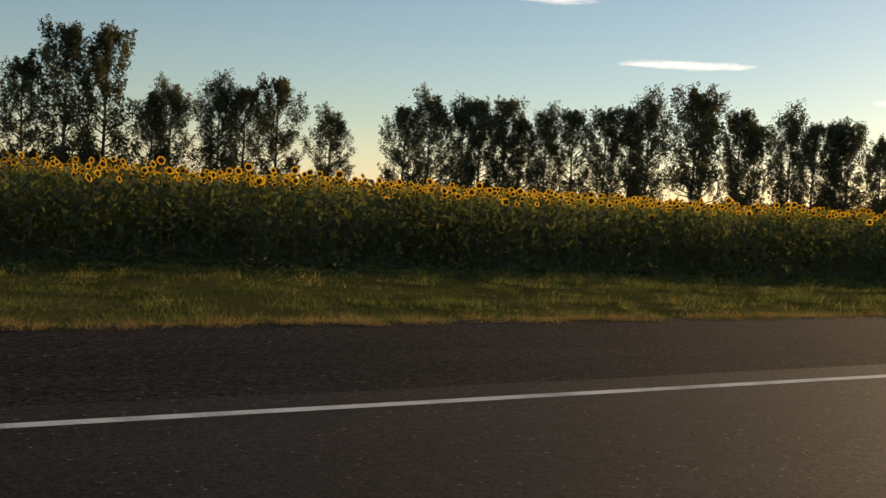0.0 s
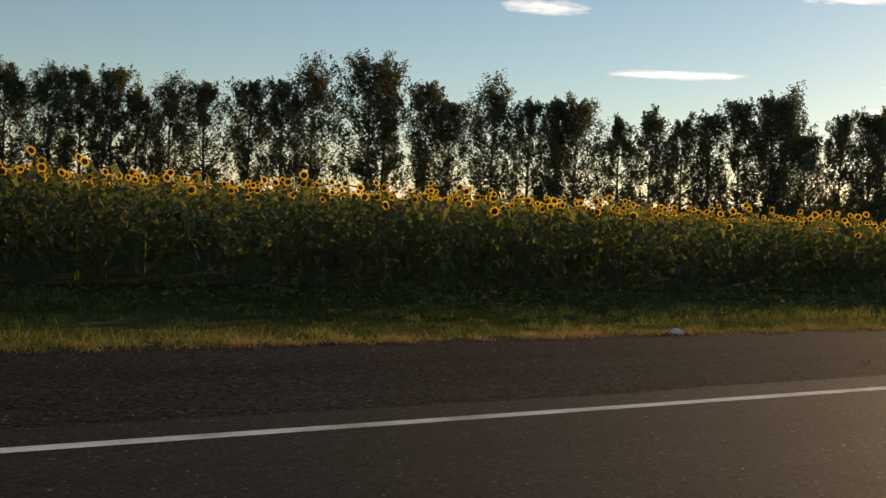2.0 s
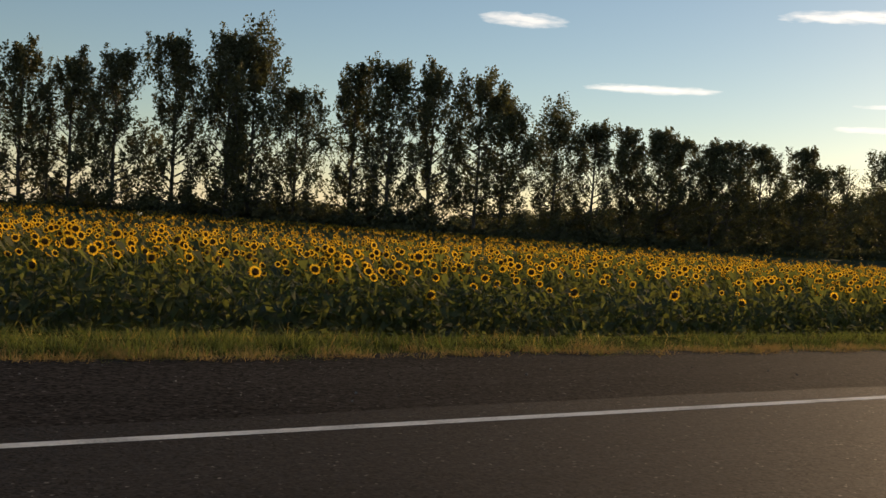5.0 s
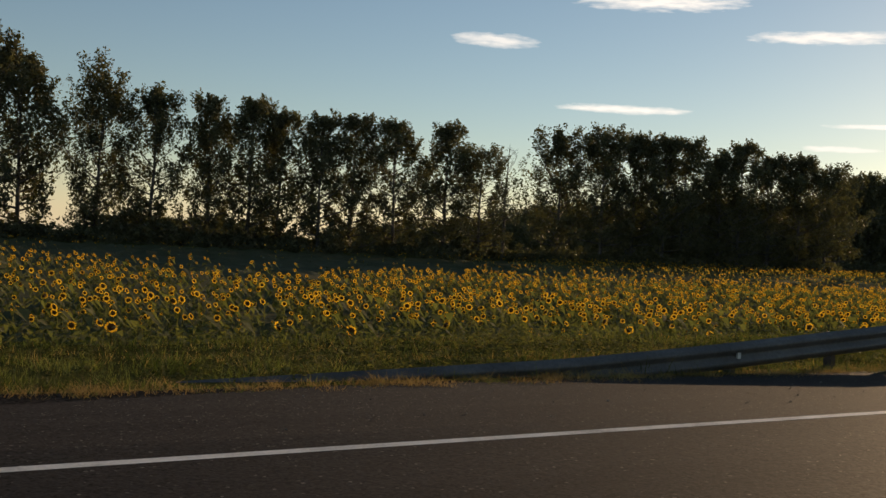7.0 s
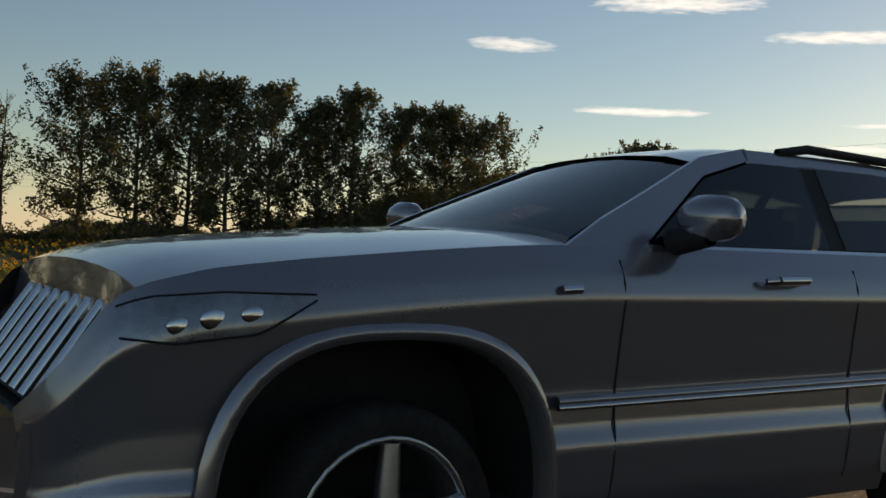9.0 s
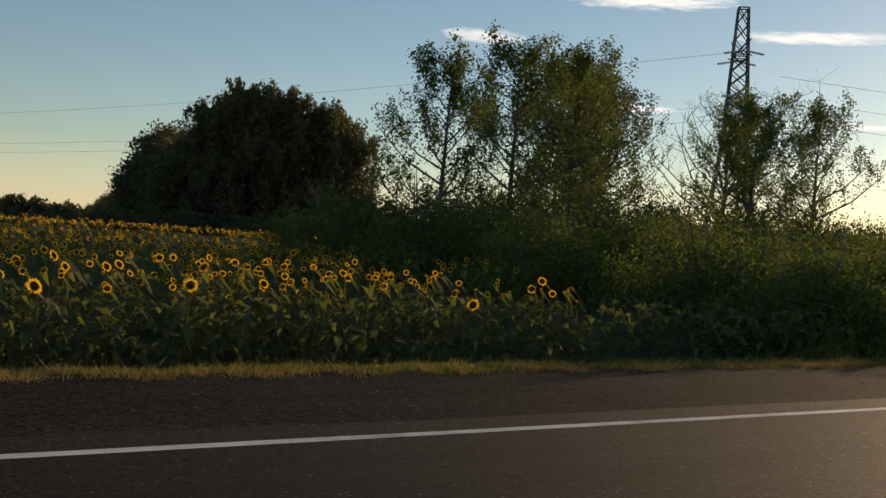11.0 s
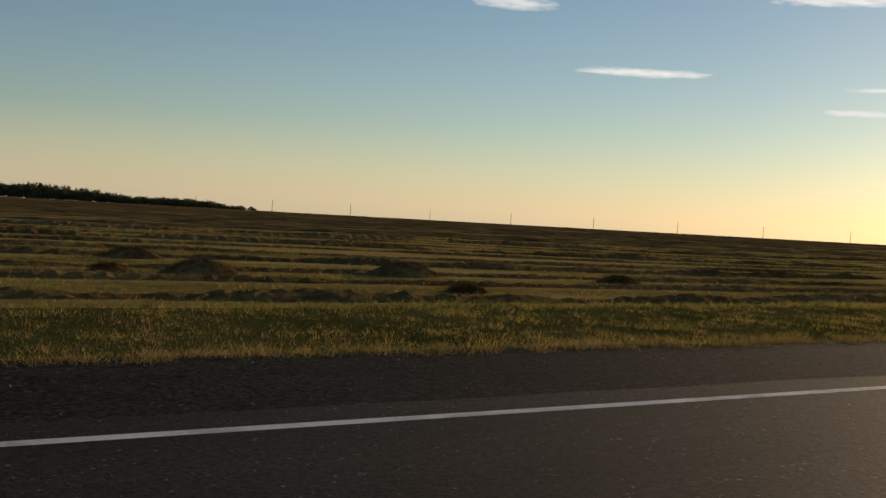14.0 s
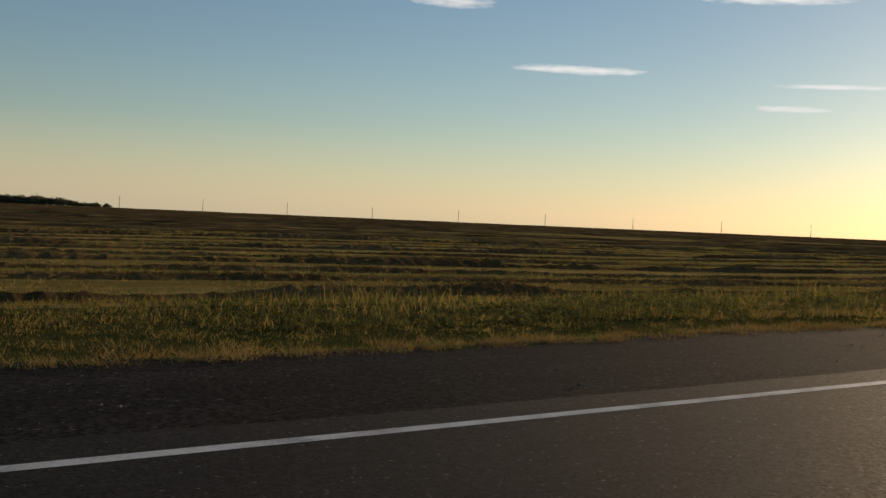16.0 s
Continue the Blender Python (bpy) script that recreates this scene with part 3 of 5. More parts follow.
def build_sunflowers():
    rng = np.random.default_rng(5)
    face = radians(-30.0)   # heads turned from the evening sun, towards the road
    sets = [(0.0, 7.0, 9000, flower_template(13, 7, True, 8)), (7.0, 30.0, 17000, flower_template(9, 4, False, 6)), (30.0, 125.0, 24000, flower_template(7, 2, False, 5))]
    V, T, M, b = [], [], [], 0
    for d0, d1, n, tpl in sets:
        x = rng.uniform(-12, 345 if d1 > 10 else 318, n)
        f = front(x)
        d = d0 + (d1 - d0) * rng.uniform(0, 1, n) ** (1.0 if d0 < 30 else 0.8)
        y = f + d
        ok = y < np.minimum(tree_line(x) - 5, np.interp(x, [300, 345], [200, 60]))
        late = (x > 208) & (x < 280) & (y > 30 + 0.95 * (x - 208)) & (rng.uniform(0, 1, n) > 0.12)
        ok &= ~late
        x, y = x[ok], y[ok]
        x = np.round(x / 0.35) * 0.35 + rng.normal(0, 0.08, len(x))
        s = np.clip(rng.normal(np.interp(x, [0, 32, 48, 75, 110, 140, 195], [1.01, 1.0, 0.91, 0.91, 0.95, 1.0, 0.98]), 0.07), 0.8, 1.12)
        bud = (y < front(x) + 1.6) & (rng.uniform(0, 1, len(x)) < np.where(x < 195, 0.1, 0.65))
        p, t, m = plant(tpl, x, y, height(x, y), s, face + rng.normal(0, 0.5, len(x)), rng, np.where(bud, 0.2, rng.uniform(0.42, 0.7, len(x)) * np.where(x < 150, 1.18, 1.0)))
        V.append(p), T.append(t + b), M.append(m)
        b += len(p)
    n = 42000   # low weeds and leaves, added to darken the shaded strip before the first row
    x, a = rng.uniform(-12, 330, n), rng.uniform(0, 6.28, n)
    u = rng.uniform(0, 1, n)
    y = front(x) - 0.1 - u * np.minimum(2.1, 0.42 * (front(x) - verge(x)))
    z = (0.75 - 0.62 * u) * rng.uniform(0.05, 1, n) * (0.8 + 0.35 * wave(x, y, 1.5))
    L, B = rng.uniform(0.06, 0.15, n), rng.uniform(0.012, 0.035, n)
    o = np.stack([x, y, height(x, y) + z], 1)
    d, e = np.stack([np.cos(a), np.sin(a), rng.uniform(-0.3, 0.6, n)], 1), np.stack([-np.sin(a), np.cos(a), rng.normal(0, 0.3, n)], 1)
    q = np.stack([o, o + d * L[:, None] * 0.45 + e * B[:, None], o + d * L[:, None] * 0.45 - e * B[:, None], o + d * L[:, None]], 1)
    V.append(q.reshape(-1, 3)), T.append((np.arange(n)[:, None, None] * 4 + np.array([[0, 2, 1], [1, 2, 3]])).reshape(-1, 3) + b), M.append(np.zeros(2 * n, int))
    b += 4 * n
    n = 80000   # loose leaves that close the front of the field
    x, z, a = rng.uniform(-12, 330, n), 1.32 * rng.uniform(0.03, 1, n) ** 0.8, rng.uniform(0, 6.28, n)
    y = front(x) + 3.2 * rng.uniform(0, 1, n) ** 1.3 - 0.25
    L, B, dr = rng.uniform(0.10, 0.22, n), rng.uniform(0.035, 0.075, n), rng.uniform(-0.2, 0.06, n)
    o = np.stack([x, y, height(x, y) + z], 1)
    d, e = np.stack([np.cos(a), np.sin(a), dr * 0.5 + 0.15], 1), np.stack([-np.sin(a), np.cos(a), rng.normal(0, 0.3, n)], 1)
    q = np.stack([o, o + d * L[:, None] * 0.45 + e * B[:, None], o + d * L[:, None] * 0.45 - e * B[:, None], o + d * L[:, None] + np.stack([x * 0, x * 0, dr], 1)], 1)
    V.append(q.reshape(-1, 3)), T.append((np.arange(n)[:, None, None] * 4 + np.array([[0, 2, 1], [1, 2, 3]])).reshape(-1, 3) + b), M.append(np.zeros(2 * n, int))
    b += 4 * n
    xs, ds = np.arange(-14, 346, 0.8), np.concatenate([np.arange(0.5, 12, 0.6), np.arange(12, 130, 3.0)])
    X, D = np.meshgrid(xs, ds, indexing="ij")
    Y = np.minimum(front(X) + D, tree_line(X) - 4)
    Z = height(X, Y) + (0.72 + 0.14 * wave(X, Y, 0.5) + rng.normal(0, 0.09, X.shape)) * smoothstep(1.2, 3.2, D)
    V.append(np.stack([X.ravel(), Y.ravel(), Z.ravel()], 1))
    tt = grid_tris(len(xs), len(ds))
    T.append(tt + b)
    M.append(np.zeros(len(tt), int))
    ob = new("sunflower_field", tri_mesh("sunflower_field", np.concatenate(V), np.concatenate(T), [M_SF_LEAF, M_PETAL, M_DISC], np.concatenate(M)))
    tagged(ob, "field of blooming yellow sunflowers with dark brown centres and green leaves", "sunflowers", kind="stuff")


def build_front_sunflowers():
    """The plants that stand out at the edge of the field, each with its stem, leaves and head."""
    rng = random.Random(17)
    text = "single blooming sunflower with brown centre at the field edge"

    def make(seed):
        r = random.Random(seed)
        root = tagged(new("sunflower"), text, "sunflower", "sunflowers at the field edge")
        v, t = tubes([((0, 0, 0), (0.01, 0.01, 0.7), 0.016, 0.014), ((0.01, 0.01, 0.7), (0, -0.02, 1.4), 0.014, 0.011), ((0, -0.02, 1.4), (0, -0.06, 1.47), 0.011, 0.012)], 6)
        part("stem", tri_mesh("stem", v, t, [M_SF_LEAF], None, True), None, root)
        for k in range(7):
            a, z = k * 2.4 + r.uniform(-0.3, 0.3), 1.32 - 0.15 * k
            L, B = r.uniform(0.2, 0.28), r.uniform(0.07, 0.1)
            d, e = np.array((math.cos(a), math.sin(a), 0)), np.array((-math.sin(a), math.cos(a), 0))
            o = np.array((0, 0, z))
            v = [o, o + d * L * 0.3 + e * B + (0, 0, 0.05), o + d * L * 0.3 + (0, 0, 0.03), o + d * L * 0.3 - e * B + (0, 0, 0.05),
                 o + d * L * 0.7 + e * B * 0.7 + (0, 0, -0.01), o + d * L * 0.7 + (0, 0, -0.03), o + d * L * 0.7 - e * B * 0.7 + (0, 0, -0.01), o + d * L + (0, 0, -0.14)]
            part("leaf", tri_mesh("leaf", v, [[0, 2, 1], [0, 3, 2], [1, 2, 5], [1, 5, 4], [2, 3, 6], [2, 6, 5], [4, 5, 7], [5, 6, 7]], [M_SF_LEAF]), None, root)
        tip, nrm, u = np.array((0, -0.09, 1.48)), np.array((0, -0.94, -0.34)), np.array((1.0, 0, 0))
        w = np.cross(nrm, u)
        R = r.uniform(0.042, 0.056)
        ring = [tip + R * (math.cos(k * 0.5236) * u + math.sin(k * 0.5236) * w) for k in range(12)]
        v = [tip + nrm * 0.028] + ring + [tip - nrm * 0.045]
        f = [[0, 1 + k, 1 + (k + 1) % 12] for k in range(12)] + [[13, 1 + (k + 1) % 12, 1 + k] for k in range(12)]
        head = part("flower_head", tri_mesh("flower_head", v, f, [M_DISC], None, True), None, root, "dark brown seed disc")
        v, f = [], []
        for k in range(20):
            a = 2 * math.pi * k / 20 + r.uniform(-0.08, 0.08)
            d, e = math.cos(a) * u + math.sin(a) * w, -math.sin(a) * u + math.cos(a) * w
            q = len(v)
            tipl = r.uniform(0.036, 0.05)
            v += [tip + d * R * 0.9, tip + d * (R + 0.02) + e * 0.013, tip + d * (R + 0.02) - e * 0.013, tip + d * (R + tipl) + nrm * r.uniform(-0.015, 0.02)]
            f += [[q, q + 2, q + 1], [q + 1, q + 2, q + 3]]
        part("petals", tri_mesh("petals", v, f, [M_PETAL]), None, head, "ring of golden yellow petals")
        return root

    kinds = [make(300 + i) for i in range(5)]
    for i in range(150):
        x = 2.0 + i * 2.1 + rng.uniform(-0.8, 0.8)
        y = float(front(x)) + rng.uniform(-0.35, 0.3)
        s = rng.uniform(0.84, 1.02) * (0.9 if 40 < x < 115 else 1.0)
        m = Matrix.LocRotScale((x, y, float(height(x, y)) - 0.02), Euler((rng.uniform(-0.05, 0.05), rng.uniform(-0.06, 0.06), radians(-30) + rng.gauss(0, 0.5))), Vector((s, s, s)))
        ob = kinds[i] if i < 5 else copy_thing(kinds[i % 5], m)
        ob.matrix_basis = m


# ---- trees ----
def leaf_cloud(centres, radii, per, size, rng, flat=0.8):
    """Small leaf-shaped quads scattered round centres."""
    n = len(centres) * per
    c = np.repeat(centres, per, 0)
    r = np.repeat(radii, per)[:, None]
    off = np.clip(rng.normal(0, 0.45, (n, 3)), -0.95, 0.95)
    p = c + off * r * (1, 1, flat)
    a, b = rng.normal(0, 1, (n, 3)), rng.normal(0, 1, (n, 3))
    a /= np.linalg.norm(a, axis=1)[:, None]
    b -= a * (a * b).sum(1)[:, None]
    b /= np.linalg.norm(b, axis=1)[:, None]
    s = size * rng.uniform(0.6, 1.4, (n, 1))
    v = np.stack([p - a * s, p + b * s * 0.55, p + a * s, p - b * s * 0.55], 1).reshape(-1, 3)
    q = np.arange(n)[:, None] * 4
    return v, np.concatenate([q + (0, 1, 2), q + (0, 2, 3)], 1).reshape(-1, 3)


def tree_shape(h, spread, low, seed, limbs=16, bare=False, lean=0.03, full=1.0, steep=1.0):
    """Trunk and limb segments of one upright tree, and its leafy sprays: foot, way and width of each."""
    rng = np.random.default_rng(seed)
    seg, foot, way, wide = [], [], [], []
    pts = [np.zeros(3)]
    k = 9
    for i in range(1, k + 1):
        pts.append(pts[-1] + np.array((rng.normal(0, lean) * h / k, rng.normal(0, lean) * h / k, h * 0.95 / k)))
    r0 = h * 0.0105 + 0.03
    for i in range(k):
        seg.append((pts[i], pts[i + 1], r0 * (1 - i / k) ** 0.8 + 0.015, r0 * (1 - (i + 1) / k) ** 0.8 + 0.012))
    for j in range(limbs):
        f = low + (0.96 - low) * (j + rng.uniform(0, 1)) / limbs
        i = min(k - 1, int(f * k))
        o = pts[i] + (pts[i + 1] - pts[i]) * (f * k - i)
        g = (f - low) / (1 - low)
        env = spread * (0.62 + 0.38 * math.sin(math.pi * min(1, 0.12 + 0.85 * g))) * (1.1 - 0.72 * g ** 2.2)
        L = env * rng.uniform(0.55, 1.15)
        a = j * 2.4 + rng.uniform(-0.6, 0.6)
        rise = rng.uniform(0.45, 1.0) * (steep * min(1.0, 0.15 + 1.3 * g) if not bare else 1.0)
        m = o + np.array((math.cos(a) * L * 0.55, math.sin(a) * L * 0.55, L * 0.55 * rise))
        e = m + np.array((math.cos(a + 0.3) * L * 0.45, math.sin(a + 0.3) * L * 0.45, L * 0.5 * (rise + 0.3)))
        rr = r0 * (1 - f) * 0.5 + 0.02
        seg += [(o, m, rr, rr * 0.65), (m, e, rr * 0.65, 0.012)]
        for q in range(5 if not bare else 7):
            w = rng.uniform(0.25, 1.0)
            s = o + (m - o) * min(1, w * 2) if w < 0.5 else m + (e - m) * (w - 0.5) * 2
            t = s + np.array((rng.normal(0, 0.3), rng.normal(0, 0.3), rng.uniform(0.1, 0.6) * steep)) * L * 0.5
            seg.append((s, t, rr * 0.35 + 0.006, 0.007))
            if bare:
                for _ in range(3):
                    seg.append((t, t + np.array((rng.normal(0, 0.25), rng.normal(0, 0.25), rng.uniform(0.1, 0.45))) * L * 0.5, 0.008, 0.004))
            foot.append(s + (t - s) * 0.5)
            way.append((t - s) * 0.5 + np.array((rng.normal(0, 0.08), rng.normal(0, 0.08), rng.uniform(0.12, 0.34) * steep)) * spread)
            wide.append(rng.uniform(0.06, 0.13) * spread * full)
        for z in (0.0, 0.6):
            foot.append(m + (e - m) * z)
            way.append((e - m) * 0.6 + np.array((0, 0, rng.uniform(0.15, 0.3) * steep)) * spread)
            wide.append(rng.uniform(0.06, 0.12) * spread * full)
    for _ in range(6):
        foot.append(pts[-2] + (pts[-1] - pts[-2]) * rng.uniform(0, 1))
        way.append(np.array((rng.normal(0, 0.12), rng.normal(0, 0.12), 0.3)) * spread)
        wide.append(0.08 * spread * full)
    return seg, np.array(foot), np.array(way), np.array(wide)


def spray_leaves(foot, way, wide, per, size, rng):
    """Leaves along sprays that narrow to their tips."""
    n = len(foot) * per
    u = rng.uniform(0, 1, (n, 1)) ** 0.8
    w = np.repeat(wide, per)[:, None] * (1.15 - 0.85 * u)
    p = np.repeat(foot, per, 0) + np.repeat(way, per, 0) * u + np.clip(rng.normal(0, 1, (n, 3)), -2, 2) * w
    a, b = rng.normal(0, 1, (n, 3)), rng.normal(0, 1, (n, 3))
    a /= np.linalg.norm(a, axis=1)[:, None]
    b -= a * (a * b).sum(1)[:, None]
    b /= np.linalg.norm(b, axis=1)[:, None]
    s = size * rng.uniform(0.6, 1.4, (n, 1))
    v = np.stack([p - a * s, p + b * s * 0.55, p + a * s, p - b * s * 0.55], 1).reshape(-1, 3)
    q = np.arange(n)[:, None] * 4
    return v, np.concatenate([q + (0, 1, 2), q + (0, 2, 3)], 1).reshape(-1, 3)


def make_tree(name, h, spread, low, seed, per, size, label, category="tree", bare=False, limbs=16, mt=None, full=1.0, steep=1.0):
    root = tagged(new(name), label, category)
    seg, foot, way, wide = tree_shape(h, spread, low, seed, limbs, bare, full=full, steep=steep)
    v, t = tube_path([q[0] for q in seg[:9]] + [seg[8][1]], [q[2] for q in seg[:9]] + [seg[8][3]], 7)
    part("trunk", tri_mesh("trunk", v, t, [M_BARK], None, True), None, root)
    each = 30 if bare else 7
    for k in range(limbs):
        v, t = tubes(seg[9 + each * k:9 + each * (k + 1)], 4)
        part("branch", tri_mesh("branch", v, t, [M_BARK], None, True), None, root)
    if not bare:
        v, t = spray_leaves(foot, way, wide, per, size, np.random.default_rng(seed + 50))
        v[:, 2] = np.maximum(v[:, 2], 0.1)
        part("crown", tri_mesh("crown", v, t, [mt or M_LEAF]), None, root)
    return root


def build_windbreak():
    rng = random.Random(4)
    text = "tall dark green poplar in a windbreak beyond the sunflower field"
    kinds = [make_tree("poplar", 15.0, 3.1 + 0.3 * (i % 3), 0.02 + 0.015 * (i % 4), 20 + i, 51, 0.13, text, limbs=36 + i % 3 * 3, full=0.95 + 0.1 * (i % 3), steep=1.4) for i in range(5)]
    text = "tall dark green poplar with bare lower trunk and broad crown"
    kinds += [make_tree("poplar", 15.0, 3.7 + 0.3 * i, 0.07 + 0.05 * i, 40 + i, 46, 0.135, text, limbs=40, full=0.95, steep=1.0) for i in range(3)]
    tops = [  # along the road, top over the road
        (18, 16.3), (22.7, 20.7), (27.7, 20.8), (33.5, 13.2), (36.3, 14.2), (41.7, 15.1), (45.5, 15.1), (49.6, 16.6), (56.9, 12.3),
        (68.5, 14.5), (72.4, 16), (77, 15.5), (81, 16.3), (84, 16.7), (87.5, 14.6), (91, 15.4), (95, 16.2), (100.5, 16.4), (104.2, 17.1),
        (109, 19), (115.5, 20.8), (118.5, 19.8), (123, 18), (126.6, 16.4), (132, 18.3), (138.4, 17), (142.4, 17.7), (146, 17.8),
    ]
    tops_2 = [
        (153, 16), (158.8, 17.7), (163.4, 16.9), (167.5, 17.6), (174.5, 20), (180, 21.3), (183, 21.2), (189, 16.4), (196, 20.1),
        (199.5, 20.6), (206.5, 21.2), (212.5, 20), (216.5, 18.6), (224, 17), (229, 16), (235, 16), (239, 16.4), (242.4, 15.2), (246, 14.8),
        (250.4, 15.7), (255, 15.4), (260, 15.4), (264, 12.4), (272.5, 14.6), (276.7, 15), (281, 15.6), (284, 15.3), (288.4, 15.7),
        (292.5, 14), (296, 15.8), (302, 14.8), (305.3, 15), (309, 13.5),
    ]
    used = set()
    for i, (x, top) in enumerate(tops + tops_2):
        x, top = x + 1.4, top + (0.2 if x < 265 else 0.7)
        y = float(tree_line(x)) + rng.uniform(-1.5, 1.5)
        z = float(height(x, y))
        s = (top - z) / 15.6
        k = rng.randrange(5) if x < 240 and rng.random() < 0.8 else 5 + rng.randrange(3)
        m = Matrix.LocRotScale((x, y, z - 0.1), Euler((0, 0, rng.uniform(0, 6.28))), Vector((1.15 * s ** 0.5, 1.15 * s ** 0.5, s)))
        ob = kinds[k] if k not in used else copy_thing(kinds[k], m)
        ob.matrix_basis = m
        ob["group"] = "windbreak trees"
        used.add(k)
    for k in set(range(8)) - used:
        for o in (*kinds[k].children, kinds[k]):
            bpy.data.objects.remove(o)

# ---- hedges, grove, thicket ----
def make_shrub(name, h, w, seed, clumps, per, size, label, mt, category="bush", tall=1.0, stems=9):
    """A shrub: several stems from the ground and a dense uneven mass of leaves."""
    rng = np.random.default_rng(seed)
    root = tagged(new(name), label, category)
    seg, cen, rad = [], [], []
    for k in range(stems):
        a, r = rng.uniform(0, 6.28), rng.uniform(0.1, 0.85) * w
        top = np.array((math.cos(a) * r, math.sin(a) * r, h * rng.uniform(0.55, 1.0) * (1.12 - 0.55 * (r / w) ** 2)))
        mid = top * (0.45, 0.45, 0.55) + rng.normal(0, 0.05, 3) * h
        o = np.array((top[0] * 0.02, top[1] * 0.02, 0))
        seg += [(o, mid, 0.012 * h + 0.01, 0.008 * h + 0.006), (mid, top, 0.008 * h + 0.006, 0.006)]
    for k in range(clumps):
        a, r = rng.uniform(0, 6.28), w * rng.uniform(0, 1) ** 0.5
        cap = h * (1.0 - 0.45 * (r / w) ** 2) * (0.82 + 0.25 * math.sin(a * 2 + seed) * math.cos(a * 3 + 2 * seed))
        z = cap * rng.uniform(0.06, 1.0) ** 0.6
        cen.append((math.cos(a) * r, math.sin(a) * r, z))
        rad.append(rng.uniform(0.10, 0.22) * h * tall)
    v, t = tubes(seg, 4)
    part("trunk", tri_mesh("trunk", v, t, [M_BARK], None, True), None, root)
    v, t = leaf_cloud(np.array(cen), np.array(rad), per, size, rng)
    part("foliage", tri_mesh("foliage", v, t, [mt]), None, root)
    return root


def scatter(kinds, places, group, rng, flat=True):
    """Stand copies of the kinds at (x, y, height, width factor); each kind is one metre... high as built."""
    used = set()
    for x, y, h, w in places:
        k = rng.randrange(len(kinds))
        ob, built = kinds[k]
        z = float(height(x, y)) - 0.05
        s = h / built
        m = Matrix.LocRotScale((x, y, z), Euler((0, 0, rng.uniform(0, 6.28))), Vector((s * w, s * w, s)))
        if k in used:
            ob = copy_thing(ob, m)
        ob.matrix_basis = m
        ob["group"] = group
        used.add(k)
    for k in set(range(len(kinds))) - used:
        for o in (*kinds[k][0].children, kinds[k][0]):
            bpy.data.objects.remove(o)


def build_hedge():
    rng = random.Random(8)
    text = "dense dark green undergrowth bush below the windbreak trees"
    kinds = [(make_shrub("bush", 3.0, 2.6, 70 + i, 90, 40, 0.14, text, M_LEAF), 3.0) for i in range(4)]
    places = []
    x = 10.0
    while x < 318:
        gap = 57 < x < 66
        if not gap and (x > 170 or rng.random() < 0.85):
            h = float(np.interp(x, [10, 30, 36, 120, 150, 190, 205, 235, 250, 278, 290, 305, 318], [4.5, 4.5, 2.6, 2.6, 3.4, 4.0, 4.6, 4.2, 3.2, 3.0, 3.0, 3.0, 3.0])) * rng.uniform(0.7, 1.15)
            places.append((x, float(tree_line(x)) + rng.uniform(-1.5, 2.5), h, rng.uniform(0.9, 1.3)))
        x += rng.uniform(1.9, 3.2)
    scatter(kinds, places, "undergrowth", rng)
    text = "dense dark broadleaf tree in a grove behind the field"
    kinds = []
    for i in range(4):
        kinds.append((make_tree("grove_tree", 11.4, 3.6, 0.03, 90 + i, 46, 0.16, text, limbs=34, full=1.15, steep=1.3), 12.3))
    tops = [(352.0, 14.5), (354.5, 17.3), (357.2, 16.8), (360.2, 17.3), (363.8, 16.1), (367.4, 15.6), (370.2, 13.0)]
    places = []
    for x, top in tops:
        for dy in (0.0, 5.0):
            y = 112 + dy + rng.uniform(-1, 1)
            h = (top - dy * 0.25) - float(height(x, y))
            places.append((x + dy * 0.3 + rng.uniform(-0.4, 0.4), y, h, 1.25 if h < 9 else 0.95))
    scatter(kinds, places, "grove trees", rng)
    text = "low dark green bush at the end of the grove"
    kinds = [(make_shrub("grove_bush", 4.0, 3.0, 110 + i, 90, 30, 0.2, text, M_LEAF), 4.0) for i in range(3)]
    places = [(320 + 3.4 * i, 109 + rng.uniform(-1, 1), (1.6 + 0.16 * i) * rng.uniform(0.9, 1.2), 1.1) for i in range(15)]
    places += [(x, 111, h, 1.0) for x, h in ((373, 6.8), (377, 5.5), (380.5, 5.0), (384.5, 4.8), (388, 3.0))]
    scatter(kinds, places, "grove bushes", rng)
    # the edge of the wood that runs from the grove back to the skyline
    text = "dark broadleaf tree at the edge of the long wood"
    kinds = [(make_shrub("wood_tree", 16.0, 4.6, 210 + i, 160, 60, 0.27, text, M_LEAF, "tree", tall=0.62), 16.2) for i in range(4)]
    places, y = [], 118.0
    while y < 470:
        for back in (0.0, 6.0):
            x, yy = float(wood_edge(y)) - back + rng.uniform(-1.2, 1.2), y + rng.uniform(-1.5, 1.5)
            top = float(np.interp(y, [118, 140, 160, 215, 280, 340, 450], [13.5, 15.5, 16.4, 16.0, 15.0, 11.4, 8.0])) * rng.uniform(0.86, 1.06)
            places.append((x, yy, top - float(height(x, yy)), rng.uniform(0.85, 1.05)))
        y += rng.uniform(3.6, 5.4) * (1.0 if y < 250 else 1.6)
    scatter(kinds, places, "wood edge trees", rng)
    places = [(x, 80, top - float(height(x, 80)), 1.0) for x, top in ((355.9, 3.63), (358.3, 4.07), (361.3, 3.04), (364.4, 2.71), (367.8, 3.27), (371.1, 2.62), (375.0, 1.84))]
    scatter([(make_shrub("field_bush", 3.0, 2.0, 120 + i, 70, 34, 0.13, "small dark bush beyond the end of the sunflowers", M_LEAF), 3.0) for i in range(2)], places, "bushes at the field end", rng)
